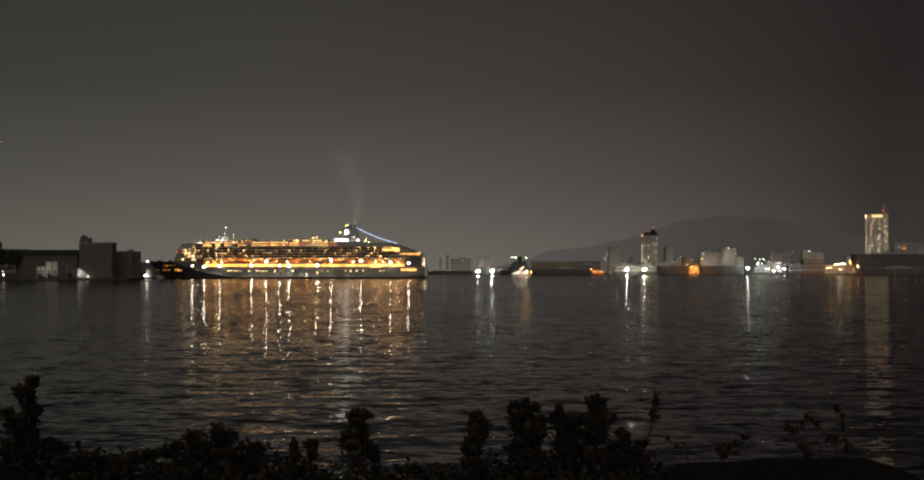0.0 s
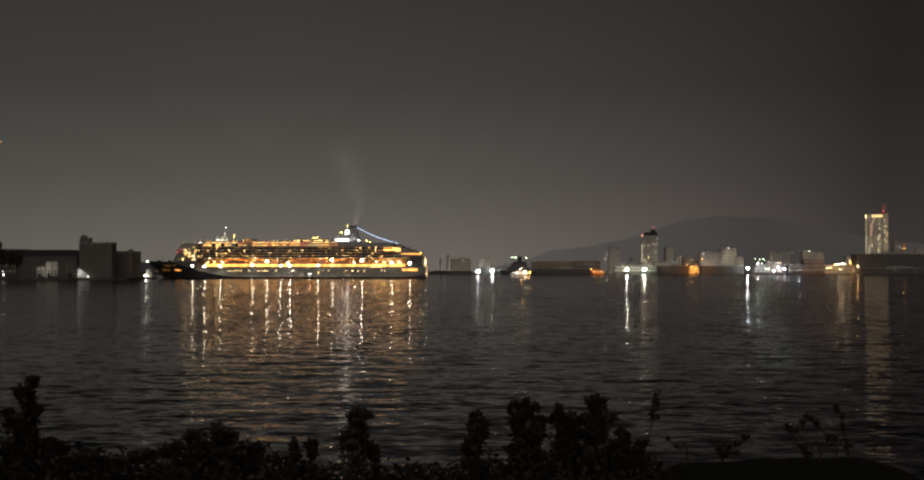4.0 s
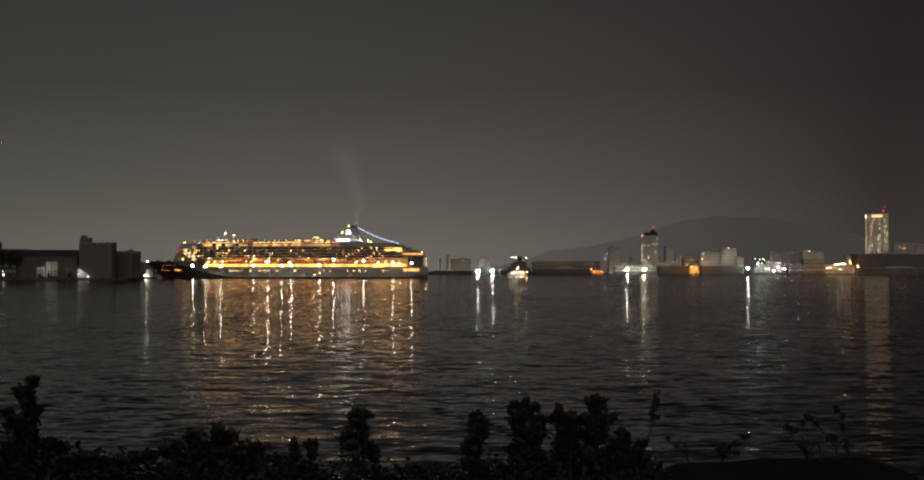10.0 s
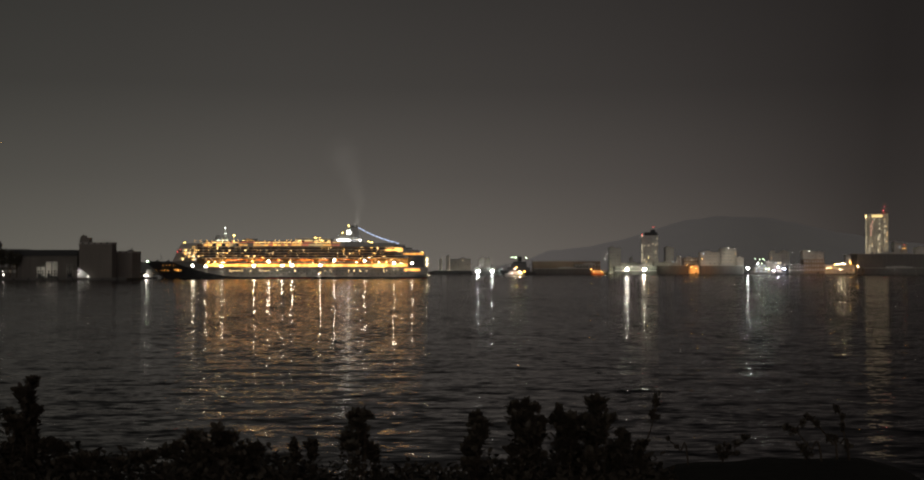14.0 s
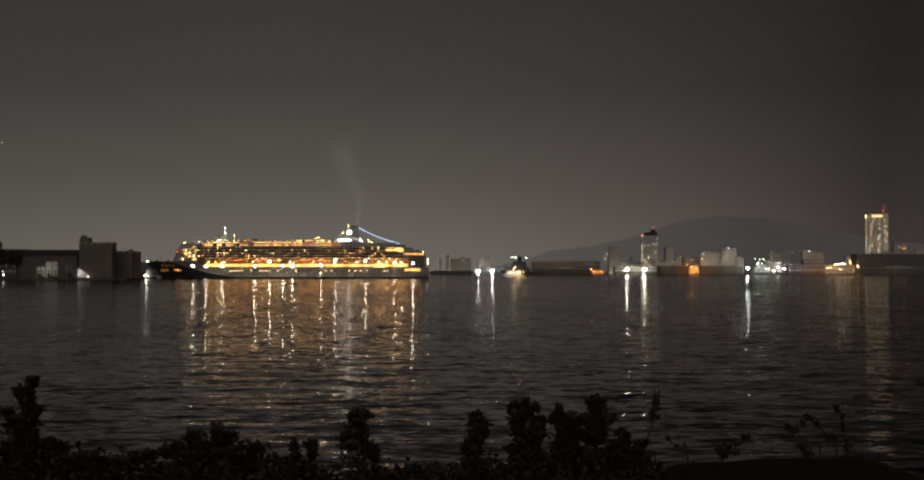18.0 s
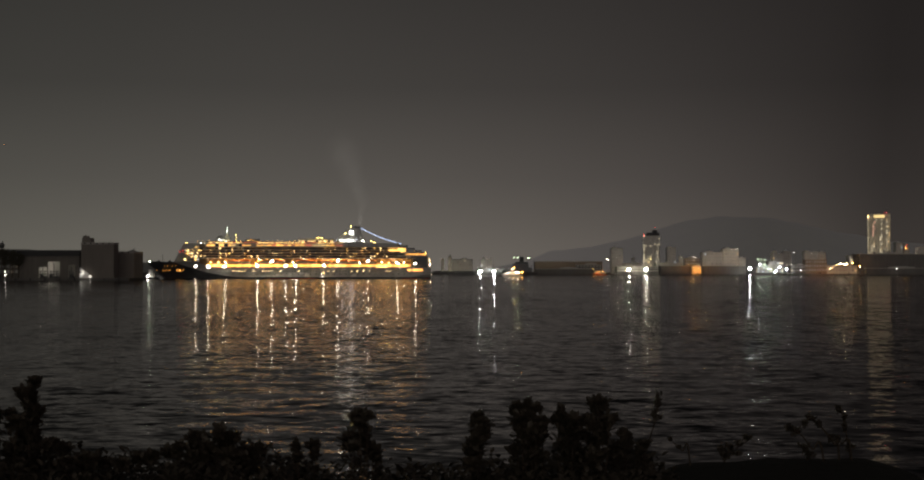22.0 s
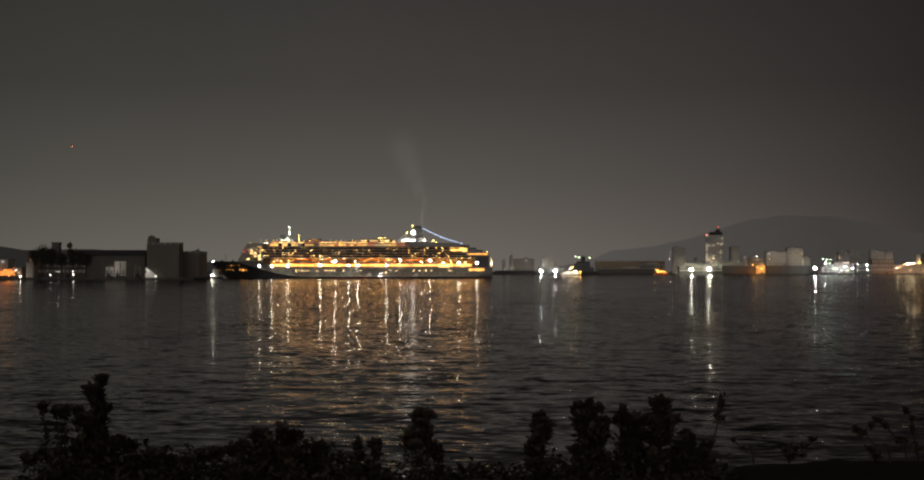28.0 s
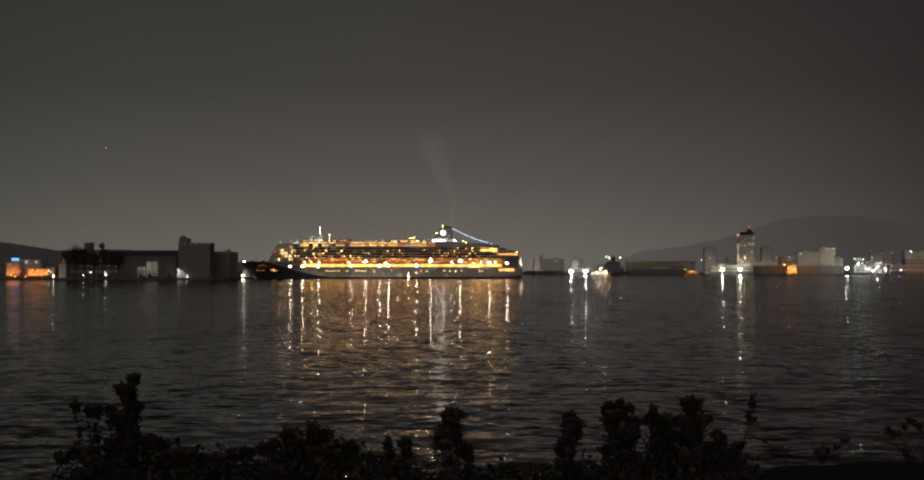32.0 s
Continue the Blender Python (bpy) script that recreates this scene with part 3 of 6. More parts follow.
# the silo pier: grain silos, long warehouse, conveyor houses
def silo_block(label, x0, x1, h, y0, d, n):
    ob = thing("grain_silo", label, "silo", (x0 + x1) / 2, y0, 1.9)
    w = x1 - x0
    r = w / n / 2
    for k in range(n):
        cx = -w / 2 + r * (2 * k + 1)
        part("wall_bay", Shape().box(cx - r + 0.04, cx + r - 0.04, -0.1, -0.02, 0, h - 1, 0.02), "silo", ob)
    part("wall", Shape().box(-w / 2, w / 2, -0.02, d, 0, h - 1), "silo", ob)
    part("gallery", Shape().box(-w / 2 - 0.3, w / 2 + 0.3, -0.4, d, h - 1, h + 0.6, 0.3), "concrete", ob)
    for k in range(int(w / 5)):
        part("window", pane("glass"), "glass", ob, at=(-w / 2 + 3 + k * 5, -0.4, h - 0.6), size=(1.6, 1, 0.8))
    rail = Shape()
    for k in range(int(w / 2) + 1):
        rail.rod((-w / 2 + k * 2, 0, h + 0.6), (-w / 2 + k * 2, 0, h + 1.7), 0.05, n=4)
    rail.rod((-w / 2, 0, h + 1.7), (w / 2, 0, h + 1.7), 0.06, n=4)
    part("railing", rail, "steel", ob)
    return ob


big_silo = silo_block("tall stained concrete grain silo with head house", -313.42, -286.5, 30.54 - 1.9, 1056, 14, 6)
part("head_house", Shape().box(-10, -2.5, 2, 12, 0, 4.0, 0.3).box(-9.5, -6.0, 3, 10, 4.0, 5.6, 0.2).rod((-8, 6, 5.6), (-8, 6, 6.6), 0.6, 0.4), "silo", big_silo, at=(-3.5, 0, 31.02 - 1.9))
low_silo = silo_block("lower concrete grain silo block at the pier end", -298.85, -276.16, 23.64 - 1.9, 1080, 30, 5)
part("roof_duct", Shape().box(7, 10.5, 2, 9, 0, 1.6, 0.2).rod((9, 5, 1.6), (10.4, 5, 3.0), 0.5, 0.4), "sheet", low_silo, at=(0, 0, 23.64 - 1.9))


def warehouse():
    x0, x1, h = -366.61, -316.66, 23.6 - 1.9
    w = x1 - x0
    ob = thing("warehouse", "long dark dockside warehouse with lit open bays", "warehouse", (x0 + x1) / 2, 1062, 1.9)
    # front wall with bays left open: two lit ones and one partly lit
    bays = [(-350.1, -343.2), (-342.4, -332.7), (-325.87, -320.05)]
    cuts = sorted((a - ob.location.x, b - ob.location.x) for a, b in bays)
    left = -w / 2
    for (a, b), door_h in zip(cuts, (9.0, 13.6, 11.0)):
        part("front_wall", Shape().box(left, a, 0, 0.4, 0, h), "store", ob)
        part("lintel", Shape().box(a, b, 0, 0.4, door_h, h), "store", ob)
        left = b
    part("front_wall", Shape().box(left, w / 2, 0, 0.4, 0, h), "store", ob)
    part("end_wall", Shape().box(-w / 2, -w / 2 + 0.4, 0.4, 40, 0, h), "store", ob)
    part("end_wall", Shape().box(w / 2 - 0.4, w / 2, 0.4, 40, 0, h), "store", ob)
    part("back_wall", Shape().box(-w / 2, w / 2, 40, 40.4, 0, h), "store", ob)
    part("inner_wall", Shape().box(-w / 2 + 0.5, w / 2 - 0.5, 9, 9.3, 0, h - 0.6), "tile", ob)
    r = Shape().box(-w / 2 - 0.8, w / 2 + 0.8, -0.9, 41.2, h, h + 0.8)
    part("roof", r, "sheet", ob)
    part("roof_fascia", Shape().box(-w / 2 - 0.9, w / 2 + 0.9, -1.3, -0.95, h - 3.4, h + 0.9), "dark", ob, "dark sheet fascia under the roof edge")
    seam = Shape().box(0, 0.3, -1.0, 41.3, h + 0.8, h + 1.1).mesh("roof_seam")
    seam.materials.append(MAT["sheet"])
    for k in range(int(w / 3)):
        part("roof_seam", seam, "sheet", ob, at=(-w / 2 + k * 3, 0, 0))
    for k in range(int(w / 7)):
        cx = -w / 2 + 3.5 + 7 * k
        if not any(a - 1 < cx < b + 1 for a, b in cuts):
            part("pilaster", Shape().box(cx - 0.4, cx + 0.4, -0.35, 0, 0, h - 0.2), "store", ob)
    for (a, b), lens, top in zip(cuts[0:2], ("shed_lamp", "bay_lamp"), (9.4, 14.0)):
        part("bay_lamp", Shape().box((a + b) / 2 - 0.9, (a + b) / 2 + 0.9, 1.6, 2.2, top, top + 0.3), lens, ob, "lamp glowing inside the open bay")
    for a, b in cuts[0:2]:
        part("gate_rail", Shape().box(a, b, -0.1, 0.3, 3.2, 3.6).box(a, b, -0.1, 0.3, 5.4, 5.7), "dark", ob)
    for a, b in cuts:
        for k in range(1, 4):
            gx = a + (b - a) * k / 4
            part("gate_post", Shape().box(gx - 0.22, gx + 0.22, -0.2, 0.2, 0, 12.6 if k == 2 and b - a > 8 else 8.9 if k == 2 else 6.2), "dark", ob)
        part("loading_step", Shape().box(a + 0.5, b - 0.8, 1.0, 4.0, 0, 1.5, 0.1).box(a + 0.8, a + 3.0, 1.2, 3.6, 1.5, 3.0, 0.1), "sheet", ob)
    part("roof_ridge_vent", Shape().gable(-20, 20, 14, 22, 0, 0.4, 0.9), "sheet", ob, at=(0, 0, h + 0.8))


warehouse()


def dock_store():
    """Lower store behind the trees, with a conveyor house and a tank standing on its roof."""
    h = 18.63 - 1.9
    ob = building("low dark dock store behind trees, with roof machinery", -394.54, 1072, 48.95, 24, h, "store", 3, 14, 0.06, 71)
    x = -394.54
    part("conveyor_house", Shape().box(-3.2, 3.2, 4, 10, 0, 31.36 - 18.63, 0.3).box(-3.6, 3.6, 3.6, 10.4, 31.36 - 18.63, 31.85 - 18.63), "sheet", ob, at=(-397.96 - x, 0, h))
    part("roof_tank", Shape().rod((0, 8, 0), (0, 8, 9.5), 0.5, 0.5, 10).ball((0, 8, 10.5), 2.6, 2.6, 2.4).rod((0.8, 8, 11), (0.8, 8, 14), 0.6, 0.5), "sheet", ob, at=(-387.19 - x, 0, h))
    part("roof_conveyor", Shape().box(-10, 14, 6, 9, 4.2, 6.4).rod((-8, 7, 0), (-8, 7, 4.2), 0.3).rod((12, 7, 0), (12, 7, 4.2), 0.3), "sheet", ob, at=(-378.87 - x, 0, h))


dock_store()


def tree(x, y, height, spread, seed):
    """A tapered trunk with forking limbs and a crown of many leaf clumps, uneven and with gaps."""
    rng = random.Random(seed)
    ob = thing("tree", "dark leafy dockside tree with a forked trunk", "tree", x, y, 1.9, 0, "trees on the pier")
    part("trunk", Shape().tube([(0, 0, 0), (0.3, 0, height * 0.2), (0.1, 0.2, height * 0.38)], [0.5, 0.38, 0.3], 8), "bark", ob)
    crown = Shape()
    for k in range(9):
        az, up = rng.uniform(0, math.tau), rng.uniform(0.55, 0.97) * height
        r = spread * rng.uniform(0.25, 0.95) * (1.15 - (up / height) * 0.7)
        end = Vector((math.cos(az) * r, math.sin(az) * r, up))
        mid = Vector((0.1, 0.2, height * 0.36)).lerp(end, 0.5) + Vector((0, 0, 0.6))
        part("limb", Shape().tube([Vector((0.1, 0.2, height * rng.uniform(0.25, 0.38))), mid, end], [0.24, 0.14, 0.05], 5), "bark", ob)
        for c in range(230):
            d = Vector((rng.gauss(0, 1), rng.gauss(0, 1), rng.gauss(0, 0.75))) * spread * 0.24
            q = end.lerp(mid, rng.random() * 0.5) + d
            leaf_dir = Vector((rng.uniform(-1, 1), rng.uniform(-1, 1), rng.uniform(-0.6, 0.9))).normalized()
            side = leaf_dir.orthogonal().normalized()
            n = len(crown.v)
            s_ = rng.uniform(0.6, 1.3)
            crown.v += [tuple(q), tuple(q + leaf_dir * s_ * 0.5 + side * s_ * 0.35), tuple(q + leaf_dir * s_), tuple(q + leaf_dir * s_ * 0.5 - side * s_ * 0.35)]
            crown.f += [(n, n + 1, n + 2), (n, n + 2, n + 3)]
    part("crown", crown, "crown", ob)
    return ob


for x_, y_, top_, wide_, seed_ in ((-408.32, 1057, 24.77, 7.0, 1), (-401.94, 1058, 28.65, 7.5, 2), (-395.07, 1059, 26.73, 6.0, 3), (-385.52, 1058, 22.85, 6.0, 4), (-377.66, 1059, 25.76, 5.0, 5), (-370.54, 1058, 25.26, 5.0, 6), (-365.57, 1059, 22.86, 4.5, 7)):
    tree(x_, y_, top_ - 1.9, wide_, seed_)


def shed_lamp():
    ob = thing("lean_to_light_patch", "white lean-to wall shaped as a triangular patch of light", "shed", -309.36, 1052.5, 1.9)
    # wall cut to the outline of a triangular patch of light
    part("wall", Shape().add([(-5, 3, 0), (5, 3, 0), (5, 3, 1.5), (-4.9, 3, 9), (-5, 3.4, 0), (5, 3.4, 0), (5, 3.4, 1.5), (-4.9, 3.4, 9)], [(0, 1, 2, 3), (7, 6, 5, 4), (0, 3, 7, 4), (3, 2, 6, 7), (2, 1, 5, 6)]), "white", ob)
    part("floodlight", Shape().box(-4.4, -3.6, 1.2, 1.4, 4.7, 5.1).rod((-4, 1.4, 4.9), (-4, 3, 4.9), 0.1), "shed_lamp", ob)
    # hood added to hide the lamp that lights the wall
    part("lamp_hood", Shape().box(-4.8, -3.2, 0.9, 1.0, 4.2, 5.5).box(-4.8, -3.2, 1.0, 2.0, 5.4, 5.5), "dark", ob)
    part("lamp", Shape().ball((4.4, 0.2, 1.5), 0.35).rod((4.4, 0.2, 0), (4.4, 0.2, 1.2), 0.08), "dock_lamp", ob)


shed_lamp()
for along_, top_, lens_, r_ in ((-392.67, 4.4, "dock_lamp", 0.45), (-386.44, 6.5, "dock_lamp", 0.3), (-373.49, 4.6, "dock_lamp", 0.6), (-373.97, 7.0, "dock_lamp", 0.3), (-418.08, 3.2, "flood_soft", 0.45), (-421.92, 8.0, "dock_lamp", 0.5)):
    lamp_post(along_, 1052, top_, lens_, "white dock lamp on a short post", r_, group="dock lamps")
building("pale narrow store at the pier", -413.05, 1058, 6.28, 12, 13.67 - 1.9, "tile", 0, 0, 0, 3)
building("dark shed among the pier buildings", -428.8, 1072, 7.83, 12, 9.82 - 1.9, "grey", 2, 4, 0.2, 31)
lit = building("low shed under orange floodlight", -437.6, 1066, 17.52, 14, 8.35 - 1.9, "tile", 0, 0, 0, 4)
building("office block with lit cream windows behind the shed", -453.24, 1086, 20.83, 16, 16.78 - 1.9, "tile", 4, 7, 0.35, 5, ("far_cream", "far_cool"))
sign_house = building("shop with a blue lit roof sign", -464.67, 1078, 11.81, 14, 14.26 - 1.9, "tile", 4, 5, 0.45, 6, ("far_warm", "far_cream"))
part("sign", Shape().box(-3.2, 3.2, -0.4, 0.2, 0, 2.4, 0.1).rod((-2, 0, -1.2), (-2, 0, 0.2), 0.1).rod((2, 0, -1.2), (2, 0, 0.2), 0.1), "sign_blue", sign_house, "blue glowing sign board", at=(2.2, 0, 14.26 + 0.2))
for along_, top_, lens_ in ((-455.96, 4.5, "dock_sodium"), (-452.6, 3.2, "dock_sodium"), (-443.49, 3.0, "dock_sodium"), (-437.26, 9.0, "dock_sodium"), (-432.47, 8.2, "dock_sodium"), (-429.11, 3.4, "dock_sodium"), (-425.75, 6.5, "dock_sodium"), (-448.29, 7.0, "red_lamp")):
    lamp_post(along_, 1055, top_, lens_, "orange sodium lamp on the dock", 0.42, group="dock lamps")


# low walls added to hide the floodlights and their reflections
part("parapet", Shape().box(-446.87 - -437.6, -422.23 - -437.6, -8.4, -8.1, 0, 1.7), "quay", lit)
for k in range(5):
    fl_ = part("floodlight", Shape().ball((-7.5 + k * 3.8, -6.2, 0.9), 0.55, 0.55, 0.4), "shed_flood", lit, "sodium floodlight behind an added screen wall")
    part("floodlight_foot", Shape().box(-7.8 + k * 3.8, -7.2 + k * 3.8, -6.5, -5.9, 0, 0.5), "dark", fl_)
part("parapet", Shape().box(-8, 8, -6.4, -6.1, 0, 1.7), "quay", sign_house)
for k in range(3):
    fl_ = part("floodlight", Shape().ball((-4 + k * 4, -4.6, 0.9), 0.45, 0.45, 0.35), "shed_flood", sign_house, "sodium floodlight behind an added screen wall")
    part("floodlight_foot", Shape().box(-4.3 + k * 4, -3.7 + k * 4, -4.9, -4.3, 0, 0.5), "dark", fl_)


# the far shore, from the ship's stern along the town
def far_block(label, left_x, right_x, top_z, dist, wall, storeys, bays, lit, seed, depth=18, kinds=("far_warm", "far_cream", "far_cool"), plant=2.5, **more):
    return building(label + " across the harbour", (left_x + right_x) / 2, dist, right_x - left_x, depth, top_z - 1.9, wall, storeys, bays, lit, seed, kinds, plant, **more)


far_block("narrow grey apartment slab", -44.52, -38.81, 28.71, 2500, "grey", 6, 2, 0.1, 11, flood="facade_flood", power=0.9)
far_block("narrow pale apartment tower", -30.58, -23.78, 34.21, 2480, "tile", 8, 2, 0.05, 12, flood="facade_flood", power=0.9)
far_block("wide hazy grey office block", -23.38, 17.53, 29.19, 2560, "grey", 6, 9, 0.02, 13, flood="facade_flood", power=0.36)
far_block("low dark harbour shed", -53.56, 16.8, 3.98, 2300, "sheet", 0, 0, 0, 14, pitched=True)
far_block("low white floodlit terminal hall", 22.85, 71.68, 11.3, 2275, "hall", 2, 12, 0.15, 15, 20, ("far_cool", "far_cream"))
far_block("pale block above the terminal hall", 30.85, 40.43, 28.4, 2330, "white", 5, 3, 0.3, 16, 14, ("far_cool", "far_cream"), flood="facade_flood", power=1.2)
far_block("dark block above the terminal hall", 40.96, 51.07, 27.33, 2331, "grey", 5, 3, 0.05, 17)
far_block("long dark stack of quayside sheds", 126.46, 228.04, 10.26, 2270, "blackshed", 0, 0, 0, 18, 24)
far_block("long brown transit shed in weak light", 128.0, 250.0, 23.5, 2330, "brown", 0, 0, 0.0, 19, 24, plant=0, flood="facade_flood", power=0.34)
far_block("dark low workshop", 201.47, 246.82, 17.68, 2310, "sheet", 3, 8, 0.05, 20)
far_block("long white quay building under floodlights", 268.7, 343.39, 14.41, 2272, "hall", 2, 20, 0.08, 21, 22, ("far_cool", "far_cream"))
far_block("dark block with white stair lamps", 276.26, 298.36, 49.05, 2420, "grey", 8, 5, 0.06, 22, 20, ("far_cool",), flood="facade_flood", power=0.7)
far_block("slim grey stair tower", 313.42, 317.81, 30.09, 2400, "tile", 5, 1, 0.1, 23)
far_block("low pale shops", 295.75, 329.58, 20.18, 2390, "tile", 2, 10, 0.2, 24, flood="facade_flood", power=0.8)
tower_a = far_block("dark high-rise with lit stair windows", 347.03, 380.14, 74.37, 2500, "grey", 20, 8, 0.20, 25, 24, ("far_cream", "far_cream", "far_warm"), plant=0, turn=-7.0, flood="facade_flood", power=1.25)
part("crown", Shape().box(-10, 15, 4, 20, 0, 7.0, 0.5).box(2, 11, 6, 16, 7.0, 12.0, 0.4).rod((7, 11, 12), (7, 11, 16), 0.2), "dark", tower_a, at=(0, 0, 74.37 - 1.9))
for k in range(14):
    if k % 5 != 3:
        part("stair_lamp", pane("far_cream"), "far_cream", tower_a, at=(-14.6, -0.1, 7 + k * 3.9), size=(2.2, 1, 1.9))
for k in (2, 3, 6, 8, 9, 12):
    part("stair_lamp", pane("far_cream"), "far_cream", tower_a, at=(11.5, -0.1, 7 + k * 3.9), size=(1.8, 1, 1.6))
part("roof_beacon", Shape().ball((7, 11, 16.6), 0.5), "red_lamp", tower_a, "red aircraft beacon", at=(0, 0, 74.37 - 1.9))
part("corner_beacon", Shape().ball((-14.5, -0.5, 0.6), 0.7), "red_lamp", tower_a, "red aircraft beacon", at=(0, 0, 75.51 - 1.9))
part("corner_lamp", Shape().box(-16, -12.5, -0.6, 0.2, -2.5, 0.2), "far_cream", tower_a, at=(0, 0, 75.51 - 1.9))
far_block("plain grey slab block", 396.99, 414.25, 51.88, 2520, "grey", 9, 4, 0.03, 26, flood="facade_flood", power=0.9)
far_block("low lit shops by the high-rise", 360.24, 404.44, 21.43, 2420, "tile", 2, 10, 0.25, 27, flood="facade_flood", power=0.8)
far_block("small block with bright stair lamps", 406.11, 412.77, 33.69, 2430, "tile", 5, 2, 0.5, 28, 14, ("far_cool", "far_cream"), flood="facade_flood", power=0.9)
far_block("small dark office block", 418.92, 445.66, 30.45, 2440, "brown", 4, 6, 0.3, 29, flood="facade_flood", power=0.7)
far_block("grey office block with roof sign lamps", 451.96, 490.0, 41.73, 2450, "grey", 6, 9, 0.08, 30, flood="facade_flood", power=0.9)
far_block("broad beige block", 495.13, 525.58, 48.76, 2470, "tile", 7, 7, 0.05, 32, flood="facade_flood", power=1.3)
far_block("low beige wing", 523.45, 536.93, 30.63, 2460, "tile", 4, 4, 0.1, 33, flood="facade_flood", power=1.0)
far_block("long dark quay shed", 346.68, 399.78, 15.48, 2280, "blackshed", 0, 0, 0.04, 34, 24)
far_block("long dark quay shed with a low roof", 421.64, 497.64, 15.48, 2282, "blackshed", 0, 0, 0.03, 35, 24)
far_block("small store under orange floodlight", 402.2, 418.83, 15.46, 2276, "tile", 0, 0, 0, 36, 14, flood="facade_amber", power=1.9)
far_block("dark block with roof mast", 579.03, 598.92, 39.11, 2420, "grey", 6, 5, 0.2, 37, 18, plant=5, flood="facade_flood", power=0.8)
far_block("dark block behind the ferry berth", 603.87, 619.47, 42.7, 2440, "grey", 7, 4, 0.06, 38)
far_block("low ferry office with lit windows", 541.92, 569.22, 22.89, 2300, "tile", 4, 7, 0.6, 39, 16, ("far_cool", "far_cream"), flood="facade_flood", power=0.8)
far_block("dark quay store", 579.3, 606.48, 16.55, 2290, "blackshed", 2, 6, 0.15, 40)
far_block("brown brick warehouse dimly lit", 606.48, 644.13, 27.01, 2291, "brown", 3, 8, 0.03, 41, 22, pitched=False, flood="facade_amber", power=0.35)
far_block("grey block with a bright roof lamp", 654.54, 679.45, 43.27, 2480, "grey", 7, 6, 0.12, 42, flood="facade_flood", power=0.9)
far_block("pale block beside the roof lamp", 683.33, 698.11, 42.27, 2490, "tile", 7, 3, 0.1, 43, flood="facade_flood", power=0.9)
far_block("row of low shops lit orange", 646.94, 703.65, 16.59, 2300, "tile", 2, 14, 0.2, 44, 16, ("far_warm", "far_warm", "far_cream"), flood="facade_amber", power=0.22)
far_block("white clinic block", 714.52, 740.82, 35.57, 2400, "white", 5, 6, 0.25, 45, 16, ("far_cool", "far_cream"), flood="facade_flood", power=1.2)
far_block("wide black warehouse on the quay", 700.11, 840.96, 36.36, 2285, "blackshed", 0, 0, 0, 46, 40)
far_block("dark shed in front of the warehouse", 706.91, 845.81, 11.3, 2270, "blackshed", 0, 0, 0.03, 47, 12)
far_block("pair of slim flats", 853.49, 867.47, 61.71, 2550, "grey", 10, 3, 0.15, 48, flood="facade_flood", power=1.0)
far_block("flat block with red lamps", 872.04, 883.73, 59.58, 2560, "grey", 10, 3, 0.25, 49, 16, ("far_warm", "amber"))
far_block("hazy grey flats", 915.34, 945.02, 53.26, 2600, "grey", 8, 5, 0.15, 50, flood="facade_flood", power=0.8)

tower_b = far_block("tall lit hotel tower with glowing roof sign", 830.09, 874.86, 123.09, 2650, "tile", 26, 9, 0.16, 51, 30, ("far_cream", "far_cream", "far_warm"), plant=0, wide=0.5, tall=0.55, share=0.45, rest="far_glow", turn=-16.0, flood="facade_flood", power=2.0)
part("roof_sign", Shape().box(-10, 11, -0.9, -0.1, -3, 2.2, 0.1), "sign_gold", tower_b, "golden lit roof sign", at=(0, 0, 119.46 - 1.9))
part("corner_light", Shape().box(-22.4, -20.2, -0.7, 0.1, -3, 1.5), "cream", tower_b, at=(0, 0, 119.46 - 1.9))
part("roof_mast", Shape().box(9, 19, 8, 18, 0, 5, 0.3).rod((14, 13, 5), (14, 13, 14), 0.35, 0.15).box(12.6, 15.4, 11.6, 14.4, 8, 8.4), "steel", tower_b, at=(0, 0, 123.09 - 1.9))
part("mast_beacon", Shape().ball((14, 11.5, 14.4), 0.32), "tower_beacon", tower_b, "red aircraft beacon", at=(0, 0, 123.09 - 1.9))
part("low_beacon", Shape().ball((14, 7.2, 6.4), 0.28), "tower_beacon", tower_b, "red aircraft beacon", at=(0, 0, 123.09 - 1.9))
for k in range(25):
    part("edge_light", pane("far_cream"), "far_cream", tower_b, at=(-21.6, -0.15, 12 + k * 4.2), size=(0.7, 1, 3.4))
    if k % 6 not in (1, 4):
        part("edge_light", pane("far_glow"), "far_glow", tower_b, at=(21.4, -0.15, 12 + k * 4.2), size=(0.8, 1, 3.2))
for x_, floors, kind in ((15.6, (2, 3, 4, 5, 6, 12, 13, 14, 17, 18, 20, 22), "far_cream"), (18.4, (3, 4, 5, 13, 15, 20), "far_warm"), (-14.5, (9, 10, 11, 4), "far_cream"),
                         (-11.4, (16, 17, 18, 19, 20, 21), "far_rose"), (-8.2, (19, 22), "far_rose"), (2.6, (6, 8, 9, 14, 15), "far_cream"), (5.4, (8, 15, 16, 19), "far_cream")):
    for k in floors:
        part("lit_room", pane(kind), kind, tower_b, at=(x_, -0.3, 6 + k * 4.45), size=(2.2, 1, 2.6))

